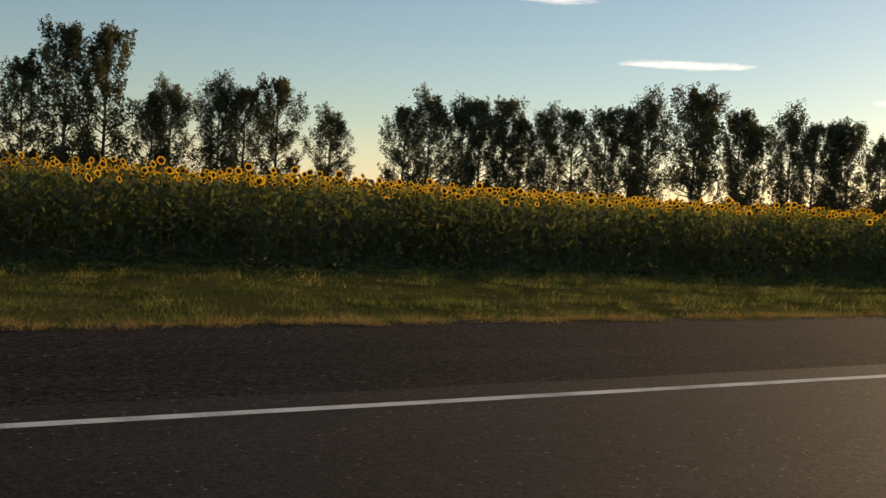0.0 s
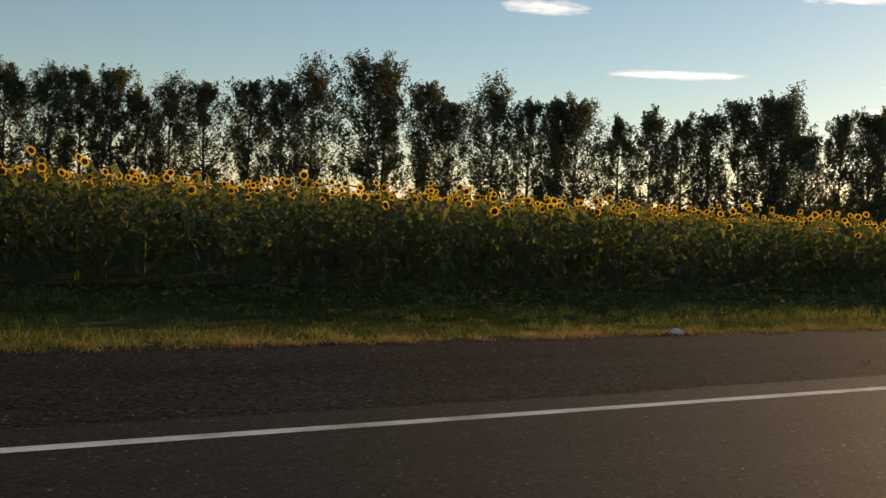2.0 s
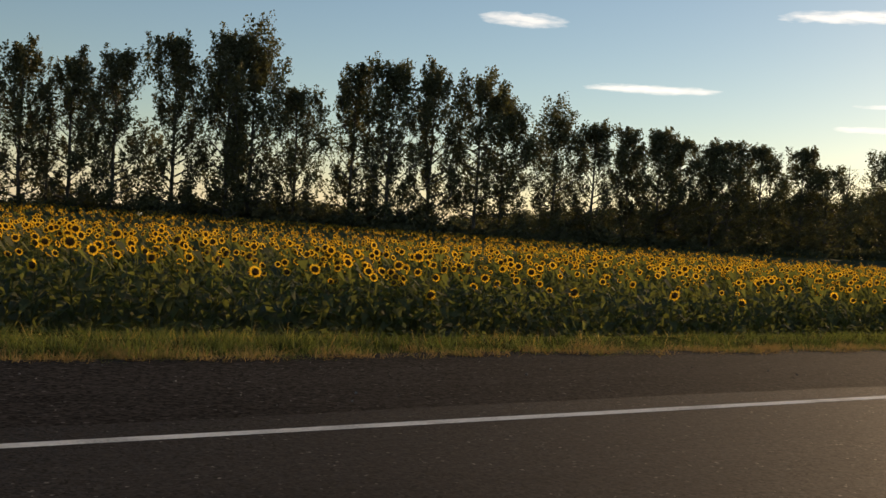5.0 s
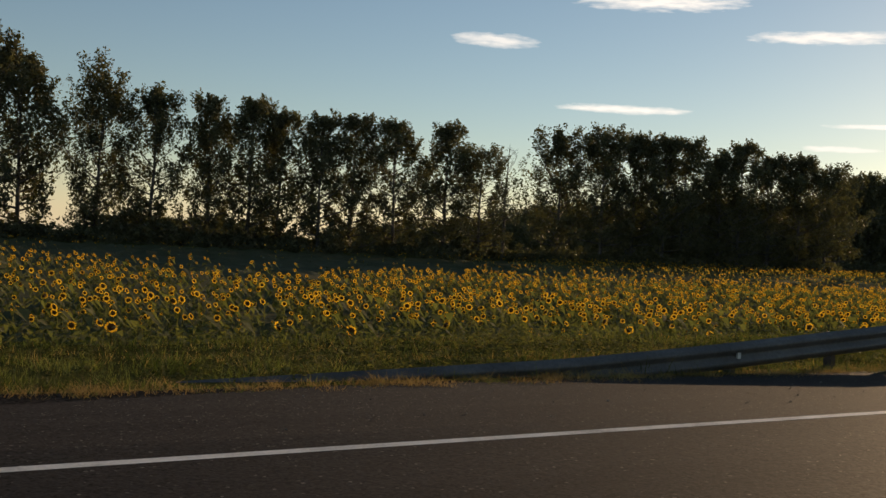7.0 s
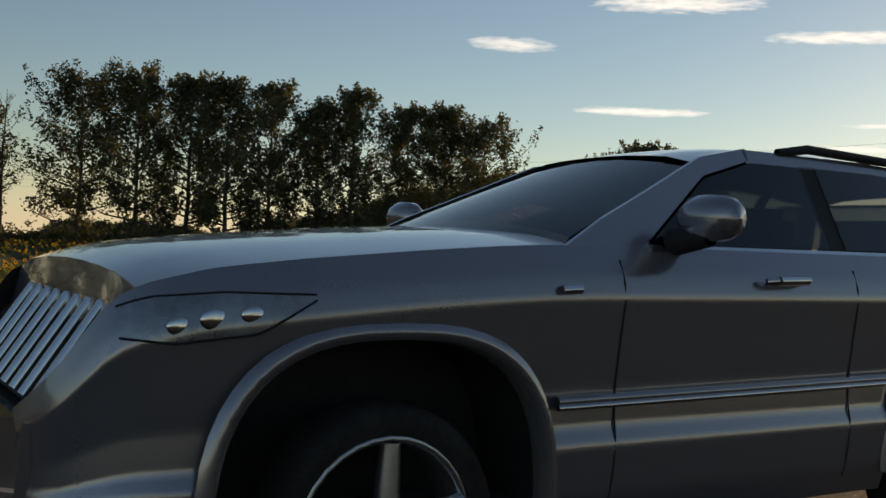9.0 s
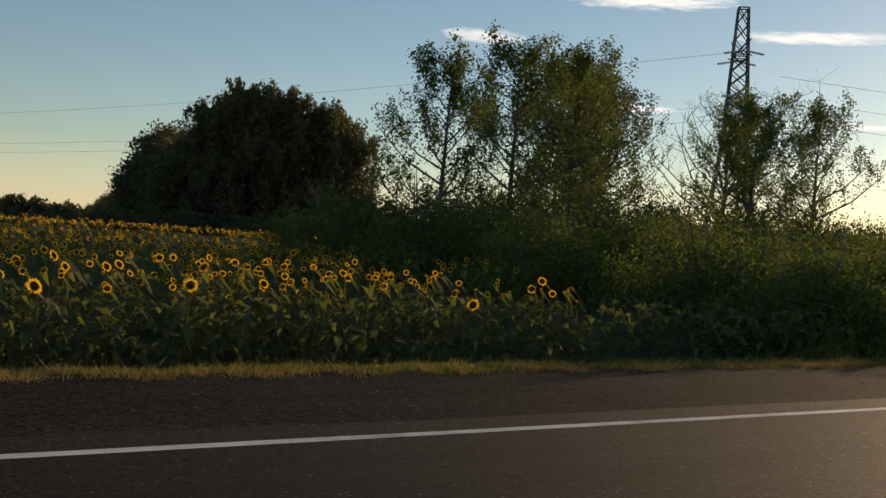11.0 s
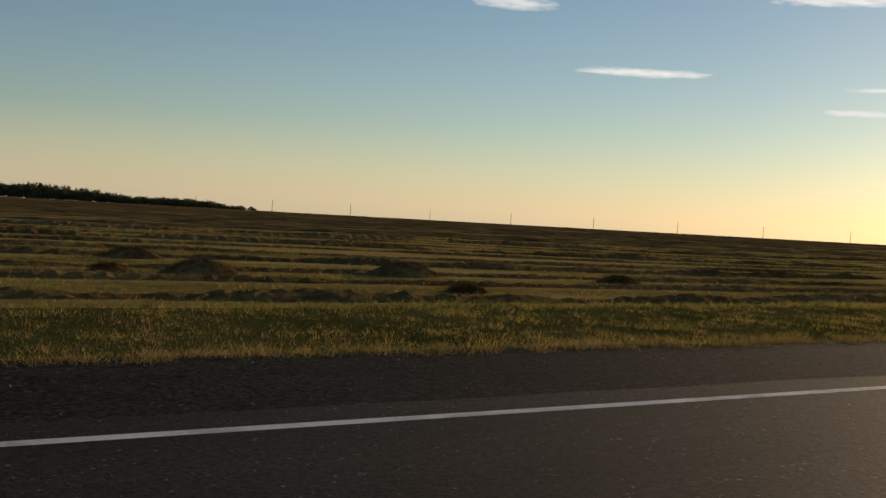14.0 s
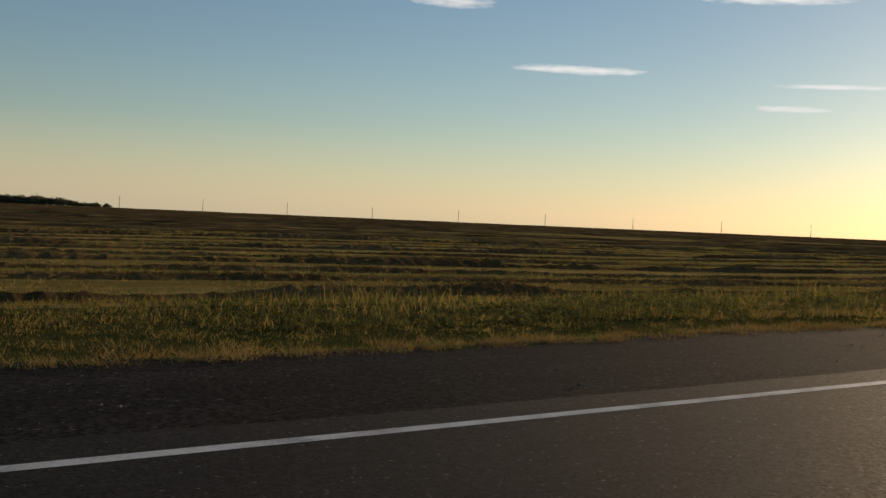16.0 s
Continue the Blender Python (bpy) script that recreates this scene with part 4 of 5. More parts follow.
    for i, (x, h) in enumerate(((377, 11.9), (384, 11.4), (386.5, 10.2))):
        t = make_tree("bare_tree", h, 3.4, 0.3, 130 + i, 1, 0.1, "leafless pale dead tree beside the dark grove", bare=True, limbs=16)
        t.matrix_basis = pose(x, 113, float(height(x, 113)) - 0.1)
    for i, (x, h) in enumerate(((163.0, 15.5), (268.0, 15.0), (42.5, 13.0))):
        t = make_tree("bare_tree", h, 2.0, 0.35, 140 + i, 1, 0.1, "leafless grey dead tree among the windbreak poplars", bare=True, limbs=12)
        y = float(tree_line(x))
        t.matrix_basis = pose(x, y, float(height(x, y)) - 0.1)


def build_thicket():
    rng = random.Random(12)
    for i, (x, y, h, w) in enumerate(((350.0, 50, 13.6, 4.4), (355.5, 52, 13.4, 4.2))):
        t = make_tree("birch_tree", h * 0.95, w, 0.06, 150 + i, 70, 0.09, "birch with drooping dark green twigs beside the sunflower field", limbs=36, full=1.0)
        t.matrix_basis = pose(x, y, float(height(x, y)) - 0.1)
    t = make_tree("bare_tree", 12.0, 5.0, 0.22, 160, 1, 0.1, "large leafless grey tree behind the roadside thicket", bare=True, limbs=44)
    t.matrix_basis = pose(358.5, 44, float(height(358.5, 44)) - 0.1)
    t = make_tree("willow_tree", 9.0, 2.7, 0.12, 161, 90, 0.055, "leafy green willow above the thicket; copies out of view add shade", limbs=26, mt=M_BUSH)
    t.matrix_basis = pose(348.5, 30, float(height(348.5, 30)) - 0.1)
    # copies west of x = 350 are added out of view to shade the sunflowers
    for x, y, s in ((336.5, 33, 1.1), (341.0, 37, 1.1), (344.0, 30, 0.95), (358.3, 29.5, 0.72), (359.8, 30.5, 0.74), (331, 30, 1.0), (347, 33, 0.95), (326, 27, 0.85)):
        copy_thing(t, Matrix.LocRotScale((x, y, float(height(x, y)) - 0.1), Euler((0, 0, x)), Vector((s, s, s))))
    text = "dense green willow bush in the roadside thicket"
    kinds = [(make_shrub("willow_bush", 4.0, 2.0, 170 + i, 190, 60, 0.05, text, M_BUSH, stems=14), 4.1) for i in range(4)]
    places = []

    def outline(x, y):
        """The height to which the thicket grows: high in the middle, falling away towards its end."""
        a = 1.25 + y * float(np.interp((x - 350) / y, [-1.5, 0.0, 0.192, 0.253, 0.32, 0.36, 0.438, 0.497, 0.575, 0.614, 0.646, 0.716, 0.963, 1.07, 1.2], [0.06, 0.09, 0.0914, 0.10, 0.105, 0.105, 0.0879, 0.0762, 0.0469, 0.0245, 0.001, 0.0117, 0.0121, -0.013, -0.05]))
        b = 1.25 + y * float(np.interp((x - 364) / y, [0.0, 0.278, 0.308, 0.337, 0.4, 0.49], [0.3, 0.0066, -0.015, -0.04, -0.082, -0.12])) if x > 366 else 9.0
        return min(a, b)

    for y, step in ((29, 1.8), (24, 1.7), (19, 1.5), (14.5, 1.2), (12.2, 1.0)):
        x = 323.0 + rng.uniform(0, 2)
        while x < 374:
            h = (outline(x, y) - float(height(x, y))) * rng.uniform(0.95, 1.12)
            if h > 0.35:
                places.append((x, y + rng.uniform(-0.8, 0.8), h, 1.1 if h > 2 else 1.25))
            x += step * rng.uniform(0.8, 1.25) * (1.0 if h > 2 else 0.6)
    scatter(kinds, places, "roadside thicket", rng)
    text = "slender young willow shoot rising from the thicket"
    kinds = [(make_shrub("willow_shoot", 5.0, 0.8, 190 + i, 110, 70, 0.05, text, M_BUSH, tall=0.45, stems=7), 5.2) for i in range(2)]
    scatter(kinds, [(357.2, 29, 5.7, 1.0), (364.4, 29, 4.9, 0.8), (366.6, 28, 3.6, 0.9), (365.0, 20, 2.1, 1.0), (367.2, 20, 2.1, 1.0), (369.0, 19.5, 1.9, 1.0)], "willow shoots", rng)
    g = np.random.default_rng(14)
    for name, n, x0, x1, y0, deep, lo, hi, size, mt, text in (
            # leafy_weeds take the dark green so the thicket's foot looks shaded
            ("leafy_weeds", 4200, 322, 376, 0.5, 3.4, 0.15, 0.55, 0.04, M_GREEN, "broad-leaved green weeds at the thicket foot, darkened for shade"),
            ("field_weeds", 2400, 450.5, 480, 1.4, 2.4, 0.06, 0.3, 0.028, M_WEED, "dark green leafy weeds between grass verge and mown field"),
            ("ditch_weeds", 4200, 198, 276, 0.5, 3.2, 0.08, 0.38, 0.03, M_WEED, "leafy weeds on the bank below the sunflowers")):
        x = g.uniform(x0, x1, n)
        y = verge(x) + y0 + deep * g.uniform(0, 1, n)
        h = g.uniform(lo, hi, n) * (0.75 + 0.4 * wave(x, y, 0.9)) * np.clip((x1 - x) / 8, 0.3, 1) * np.clip((x - x0) / 3, 0.3, 1)
        p, t = leafy(x, y, height(x, y) - 0.02, np.maximum(h, 0.05), g, 16, size)
        tagged(new(name, tri_mesh(name, p, t, [mt])), text, "weeds", kind="stuff")
    n = 20000
    x = g.uniform(318, 402, n)
    y = verge(x) + 0.6 + 5.0 * g.uniform(0, 1, n) ** 1.3
    h = g.uniform(0.08, 0.42, n) * np.interp(x, [318, 360, 372, 388, 402], [1, 1, 1.1, 0.75, 0.25]) * (0.8 + 0.35 * wave(x, y, 1.2))
    p, t = blades(x, y, height(x, y) - 0.03, h * np.where(x > 370, 0.75, 1.0), g.uniform(0.005, 0.011, n), g, 0.5)
    ob = new("tall_weeds", tri_mesh("tall_weeds", p, t, [M_GREEN, M_DRY], np.repeat((g.uniform(0, 1, n) < np.interp(x, [318, 364, 371], [0.08, 0.12, 0.8])).astype(int), 3)))
    tagged(ob, "tall green and dry weeds in front of the thicket", "weeds", kind="stuff")
    n = 9000   # dry headland where the mower turned
    x, y = g.uniform(368.5, 394, n), 12.0 + 26 * g.uniform(0, 1, n) ** 1.3
    h = g.uniform(0.06, 0.3, n) * (0.7 + 0.45 * wave(x, y, 1.6)) * np.clip((394 - x) / 14, 0.25, 1)
    p, t = blades(x, y, height(x, y) - 0.03, np.maximum(h, 0.04), g.uniform(0.008, 0.02, n), g, 0.4)
    ob = new("headland_grass", tri_mesh("headland_grass", p, t, [M_STALK, M_DRY, M_WEED], np.repeat(g.integers(0, 3, n), 3)))
    tagged(ob, "dry straw-coloured grass on the headland beside the thicket", "grass", kind="stuff")
    n = 5000
    x = g.uniform(450, 480, n)
    y = 9.9 + 3.0 * g.uniform(0, 1, n)
    h = g.uniform(0.06, 0.33, n) * (0.7 + 0.45 * wave(x, y, 0.8)) * np.interp(x, [450, 454], [0.4, 1.0])
    p, t = blades(x, y, height(x, y) - 0.03, h, g.uniform(0.008, 0.02, n), g, 0.3)
    ob = new("weed_patch", tri_mesh("weed_patch", p, t, [M_WEED, M_STALK], np.repeat((g.uniform(0, 1, n) < 0.4).astype(int), 3)))
    tagged(ob, "patch of tall dark green weeds beside the mown field", "weeds", kind="stuff")
    # tall dark weeds; their colour also stands in for the field's shadow here
    n = 14000
    x = g.uniform(196, 275, n)
    y = verge(x) + 0.25 + (front(x) - verge(x)) * g.uniform(0, 1, n)
    h = g.uniform(0.08, 0.34, n) * (0.7 + 0.5 * wave(x, y, 1.1)) * np.interp(x, [196, 205, 262, 275], [0.3, 1.0, 1.0, 0.3])
    p, t = blades(x, y, height(x, y) - 0.03, np.maximum(h, 0.03), g.uniform(0.008, 0.02, n), g, 0.3)
    ob = new("bank_weeds", tri_mesh("bank_weeds", p, t, [M_GREEN, M_GRASS], np.repeat((g.uniform(0, 1, n) < 0.2).astype(int), 3)))
    tagged(ob, "tall dark bank weeds behind the guardrail, darkened also for field shade", "weeds", kind="stuff")


# ---- mown field ----
def build_swaths():
    rng = np.random.default_rng(21)
    y, k = 12.6, 0
    SX, SY, SZ, SH = [], [], [], []
    FV, FT = [], []
    while y < 740:
        st = 0.2 if y < 60 else 1.2 if y < 160 else 5.0
        xs = np.arange(max(366.0, float(wood_edge(y)) + 4.0), 560 if y < 60 else 760 if y < 160 else 1700, st)
        ph = rng.uniform(0, 100)
        big = np.clip(0.72 + 0.5 * wave(xs, xs * 0 + ph, 2.3, ph) + 0.38 * wave(xs, xs * 0 + ph, 0.7, ph) + rng.normal(0, 0.09, len(xs)), 0.03, 1.7)
        big = big * np.clip((xs - 370) / 16.0, 0.25, 1.0)
        head = 6.0 * np.exp(-((xs - 366) / 14.0)) * (1 if y < 60 else 0)
        yc = y + head + 0.35 * wave(xs, xs * 0 + ph, 6.0, ph)
        large = 1.35 if k % 3 == 1 else 0.55
        hh, ww = 0.135 * big * large * (0.45 if k == 0 else 1.0) * float(np.interp(y, [40, 160], [1.0, 0.75])), (0.28 + 0.28 * big) * (0.6 + 0.4 * large) * (1 + 0.004 * y)
        prof = [(-1.0, -0.12), (-0.8, 0.35), (-0.45, 0.85), (0.0, 1.0), (0.5, 0.7), (1.0, -0.12)]
        P = np.stack([np.stack([xs + rng.normal(0, 0.03, len(xs)), yc + s * ww + rng.normal(0, 0.04, len(xs)), height(xs, yc) + q * hh + rng.normal(0, 0.016, len(xs)) * (q > 0)], 1) for s, q in prof], 1)
        if y < 200:
            ob = new("hay_swath", tri_mesh("hay_swath", P.reshape(-1, 3), grid_tris(len(xs), 6), [M_STRAW]))
            tagged(ob, "long lumpy row of brown mown straw lying on stubble", "hay", "rows of mown straw")
        else:
            FT.append(grid_tris(len(xs), 6) + sum(len(f) for f in FV))
            FV.append(P.reshape(-1, 3))
        if y < 45:
            m = len(xs) * (26 if y < 28 else 14)
            pick = rng.integers(0, len(xs), m)
            s = rng.uniform(-1, 1, m)
            SX.append(xs[pick] + rng.uniform(-0.2, 0.2, m))
            SY.append(yc[pick] + s * ww[pick])
            SZ.append(height(xs[pick], yc[pick]) + hh[pick] * (1 - s * s) - 0.02)
            SH.append(rng.uniform(0.03, 0.10, m) * (0.5 + 0.6 * big[pick]))
        y += 2.6 if k == 0 else rng.uniform(3.0, 4.4) * (1 + 0.002 * y)
        k += 1
    ob = new("far_swaths", tri_mesh("far_swaths", np.concatenate(FV), np.concatenate(FT), [M_STRAW]))
    tagged(ob, "far rows of brown mown straw up to the skyline", "hay", kind="stuff")
    sx, sy, sz, sh = (np.concatenate(a) for a in (SX, SY, SZ, SH))
    p, t = blades(sx, sy, sz, sh, rng.uniform(0.006, 0.016, len(sx)), rng, 1.3)
    tagged(new("loose_straw", tri_mesh("loose_straw", p, t, [M_STRAW, M_STALK], np.repeat((rng.uniform(0, 1, len(sx)) < 0.2).astype(int), 3))), "loose brown straw ends sticking out of the mown rows", "straw", kind="stuff")
    n = 210000
    x = rng.uniform(368, 520, n)
    y = 11.5 + 48 * rng.uniform(0, 1, n) ** 1.7
    band = wave(x * 0.06, y, 0.55, 3.0)   # mower strips along the road
    h = rng.uniform(0.03, 0.12, n) * (0.7 + 0.3 * band + 0.35 * wave(x, y, 0.6, 3.0))
    p, t = blades(x, y, height(x, y) - 0.015, np.maximum(h, 0.015), rng.uniform(0.006, 0.016, n) * (1 + y * 0.03), rng, 0.6)
    ob = new("stubble_stalks", tri_mesh("stubble_stalks", p, t, [M_STALK, M_GRASS], np.repeat((rng.uniform(0, 1, n) < 0.32 + 0.4 * band).astype(int), 3)))
    tagged(ob, "short pale stubble stalks and green regrowth on the mown field", "stubble", kind="stuff")
    heaps = [  # along the road, across it, half length, height
        (404.8, 22.0, 1.0, 0.34), (399.3, 20.9, 0.85, 0.34), (399.4, 26.3, 0.8, 0.28), (397.5, 21.1, 0.45, 0.2), (403.4, 17.2, 0.5, 0.16),
        (411.0, 21.3, 0.7, 0.2), (447.2, 22.6, 1.3, 0.3), (451.0, 21.0, 0.9, 0.22)]
    for i, (hx, hy, hl, hh) in enumerate(heaps):
        a, e = np.meshgrid(np.linspace(0, 2 * np.pi, 25), np.linspace(0, 1, 9), indexing="ij")
        r = (1 - e) * (1 + 0.12 * np.sin(3 * a + i) + 0.08 * np.sin(7 * a + 2 * i))
        bump = 1 + 0.10 * wave(np.cos(a) * 3, np.sin(a) * 3 + e * 4, 0.5, i)
        X, Y = hx + hl * r * np.cos(a), hy + 0.55 * hl * r * np.sin(a)
        Z = height(X, Y) - 0.04 + hh * (1 - (1 - e) ** 2.2) * bump
        ob = new("straw_mound", tri_mesh("straw_mound", np.stack([X, Y, Z], 2).reshape(-1, 3), grid_tris(25, 9), [M_STRAW], None, True))
        tagged(ob, "low rounded heap of brown mown straw on stubble", "hay", "heaps of mown straw")
        m = 700
        aa, ee = rng.uniform(0, 6.28, m), rng.uniform(0, 1, m) ** 0.6
        bx, by = hx + hl * ee * np.cos(aa), hy + 0.55 * hl * ee * np.sin(aa)
        p, t = blades(bx, by, height(bx, by) + hh * (1 - ee ** 2.2) - 0.06, rng.uniform(0.05, 0.14, m), rng.uniform(0.008, 0.02, m), rng, 1.2)
        part("straw_cover", tri_mesh("straw_cover", p, t, [M_STRAW]), None, ob)


def build_far_wood():
    rng = random.Random(31)
    text = "far dark wood edge tree on the skyline"
    kinds = [(make_shrub("far_tree", 9.0, 5.0, 200 + i, 60, 30, 0.5, text, M_LEAF, "tree"), 9.0) for i in range(3)]
    places = []
    x = 400.0
    while x < 672:
        y = 690 + rng.uniform(-5, 5)
        top = float(np.interp(x, [400, 470, 484, 499, 504, 535, 576, 583, 623, 636, 655, 672], [9, 9, 8.9, 2.4, 0.4, -0.4, -2.6, -3.8, -3.9, -3.7, -6.0, -6.6]))
        places.append((x, y, max(1.2, (top - float(height(x, y))) * rng.uniform(1.0, 1.25)), 1.1 if top > -3 else 1.6))
        x += rng.uniform(2.4, 4.2)
    scatter(kinds, places, "far wood", rng)
    pole = tagged(new("utility_pole"), "thin grey wooden power pole on the skyline", "utility pole")
    v, t = tubes([((0, 0, 0), (0, 0, 7.5), 0.16, 0.10)], 8)
    part("post", tri_mesh("post", v, t, [M_WOOD]), None, pole)
    v, t = tubes([((-0.9, 0, 7.0), (0.9, 0, 7.0), 0.06, 0.06)], 6)
    part("crossarm", tri_mesh("crossarm", v, t, [M_WOOD]), None, pole)
    first = True
    for i in range(-1, 11):
        x, y = 651.5 + 38.5 * i, 608.5 - 31.4 * i
        m = pose(x, y, float(height(x, y)) - 0.3, 0, 0, 52)
        ob = pole if first else copy_thing(pole, m)
        ob.matrix_basis = m
        ob["group"] = "field power poles"
        first = False


# ---- pylon and wires ----
PYLON = (374.7, 57.5)


def build_pylon():
    root = tagged(new("electricity_pylon"), "weathered steel lattice electricity pylon behind the thicket", "pylon")
    z0 = float(height(*PYLON)) - 0.2
    root.matrix_basis = pose(PYLON[0], PYLON[1], z0, 0, 0, -43)
    levels = [(0.0, 2.5), (6.3, 1.6), (10.8, 1.02), (13.2, 0.88), (15.0, 0.78), (18.5, 0.6), (22.5, 0.4)]
    corner = [(-1, -1), (1, -1), (1, 1), (-1, 1)]
    for cx, cy in corner:
        seg = [((cx * w0, cy * w0, a), (cx * w1, cy * w1, b), 0.085, 0.08) for (a, w0), (b, w1) in zip(levels, levels[1:])]
        v, t = tubes(seg, 4)
        part("leg", tri_mesh("leg", v, t, [M_LATTICE]), None, root)
    for side in range(4):
        (ax, ay), (bx, by) = corner[side], corner[(side + 1) % 4]
        seg = []
        for (za, wa), (zb, wb) in zip(levels, levels[1:]):
            n = 2 if zb < 16 else 3
            for k in range(n):
                f0, f1 = k / n, (k + 1) / n
                w0, w1 = wa + (wb - wa) * f0, wa + (wb - wa) * f1
                y0, y1 = za + (zb - za) * f0, za + (zb - za) * f1
                seg += [((ax * w0, ay * w0, y0), (bx * w1, by * w1, y1), 0.045, 0.045), ((bx * w0, by * w0, y0), (ax * w1, ay * w1, y1), 0.045, 0.045)]
            seg.append(((ax * wb, ay * wb, zb), (bx * wb, by * wb, zb), 0.055, 0.055))
        for one in seg:
            v, t = tubes([one], 4)
            part("brace", tri_mesh("brace", v, t, [M_LATTICE]), None, root)
    for z, L in ((13.2, 2.4), (15.0, 3.0), (18.5, 2.4)):
        for s in (-1, 1):
            w = 0.85
            tip = (0, s * L, z + 0.1)
            seg = [((q * w, s * w, z), tip, 0.05, 0.04) for q in (-1, 1)] + [((q * w * 0.8, s * w, z + 1.4), tip, 0.045, 0.04) for q in (-1, 1)]
            for f in (0.3, 0.6):
                seg.append(((-w * (1 - f), s * (w + (L - w) * f), z), (w * (1 - f), s * (w + (L - w) * f), z), 0.03, 0.03))
            v, t = tubes(seg, 4)
            arm = part("crossarm", tri_mesh("crossarm", v, t, [M_LATTICE]), None, root)
            for q in (-1, 1):
                v, t = tube_path([(q * (0.12 + 0.08 * k), s * L, z + 0.09 - 0.015 * k) for k in range(19)], [0.03 if k % 2 == 0 else 0.125 for k in range(19)], 8)
                part("insulator", tri_mesh("insulator", v, t, [M_CERAMIC]), None, arm, "string of pale glass insulator discs")
    rot = pose(PYLON[0], PYLON[1], z0, 0, 0, -43)
    for z, L, sides in ((13.2, 2.4, (-1,)), (15.0, 3.0, (1,)), (18.5, 2.4, (-1,))):
        for s in sides:
            for q, far in ((-1, 240.0),):
                a = rot @ Vector((q * 1.7, s * L, z - 0.2))
                way = Vector((-0.35, 0.93, 0))
                b = a + way * far
                pts = []
                for i in range(25):
                    f = i / 24
                    p = a.lerp(b, f)
                    p.z -= 4 * 3.4 * f * (1 - f)
                    pts.append(np.array(p))
                v, t = tube_path(pts, [0.013] * 25, 4)
                tagged(new("power_line", tri_mesh("power_line", v, t, [M_WIRE])), "long sagging grey overhead power line", "power line", "pylon wires")
    # the span that crosses the road: start beside the mast, height, fall and sag
    for dx, dy, z, fall, sag in ((-0.2, -0.56, 13.15, -0.0976, 0.0004), (0.19, -0.22, 15.04, -0.1167, 0.0008), (1.3, -1.15, 16.62, -0.1141, 0.0008)):
        pts = [np.array((PYLON[0] + dx + 0.765 * d, PYLON[1] + dy - 0.644 * d, z + fall * d + sag * d * d)) for d in np.linspace(1.5, 130, 30)]
        v, t = tube_path(pts, [0.013] * 30, 4)
        tagged(new("power_line", tri_mesh("power_line", v, t, [M_WIRE])), "long sagging grey overhead power line", "power line", "pylon wires")


# ---- guardrail ----
RAIL_Y, RAIL_X0, RAIL_X1 = 8.12, 199.0, 241.5


def rail_top(x):
    return np.interp(x, [199.0, 203.0, 209.5, 229.0, 233.0, 239.0, 241.5], [-0.02, 0.15, 0.63, 0.63, 0.45, 0.12, 0.0])


def rail_off(x):
    return np.interp(x, [199.0, 205.0, 232.0, 241.0], [0.35, 0.0, 0.0, 1.0])


def build_guardrail():
    root = tagged(new("guardrail"), "grey galvanised steel guardrail on short posts beside the road", "guardrail")
    root.matrix_basis = pose(0, RAIL_Y, 0)
    prof = [(0.0, 0.0), (-0.015, -0.02), (-0.075, -0.055), (-0.075, -0.095), (-0.01, -0.135), (-0.01, -0.165), (-0.075, -0.205), (-0.075, -0.245), (-0.015, -0.28), (0.0, -0.30)]
    x = RAIL_X0
    while x < RAIL_X1 - 0.1:
        e = min(x + 3.66, RAIL_X1)
        xs = np.linspace(x, e, 8)
        P = np.stack([np.stack([xs, rail_off(xs) + p, rail_top(xs) + q], 1) for p, q in prof], 1)
        back = P.copy()
        back[:, :, 1] += 0.006
        v = np.concatenate([P.reshape(-1, 3), back.reshape(-1, 3)])
        t = grid_tris(8, len(prof))
        part("beam", tri_mesh("beam", v, np.concatenate([t, t[:, ::-1] + len(P.reshape(-1, 3))]), [M_STEEL], None, True), None, root)
        x = e
    for k in range(22):
        x = 201.80 + 1.83 * k
        top = float(rail_top(x)) - 0.02
        if top < 0.12:
            continue
        bm = bmesh.new()
        for sx, sy, dx, dy in ((0.04, 0.006, 0, -0.05), (0.04, 0.006, 0, 0.05), (0.006, 0.05, -0.036, 0)):
            r = bmesh.ops.create_cube(bm, size=1.0)["verts"]
            bmesh.ops.scale(bm, vec=(2 * sx, 2 * sy, top + 0.3), verts=r)
            bmesh.ops.translate(bm, vec=(x + dx, 0.09 + dy + float(rail_off(x)), (top - 0.3) / 2), verts=r)
        # posts get the steel that is darkened for standing against the light
        part("post", bm, M_POST, root, "dark brown steel post with its backlit shade in the colour")
        if k % 2 == 0:
            bm = bmesh.new()
            r = bmesh.ops.create_cube(bm, size=1.0)["verts"]
            bmesh.ops.scale(bm, vec=(0.05, 0.03, 0.07), verts=r)
            bmesh.ops.translate(bm, vec=(x, -0.04 + float(rail_off(x)), top - 0.13), verts=r)
            part("reflector", bm, M_PAINT, root, "small pale reflector")


# ---- the oncoming car, standing in its lane ----
def car_part(name, verts, faces, mt, parent, label="", smooth=True, bevel=0.0):
    bm = bmesh.new()
    vs = [bm.verts.new(v) for v in verts]
    for f in faces:
        bm.faces.new([vs[i] for i in f])
    bmesh.ops.recalc_face_normals(bm, faces=bm.faces)
    for f in bm.faces:
        f.smooth = smooth
    return part(name, bm, mt, parent, label)


def grid_faces(nx, ny):
    return [(i * ny + j, (i + 1) * ny + j, (i + 1) * ny + j + 1, i * ny + j + 1) for i in range(nx - 1) for j in range(ny - 1)]


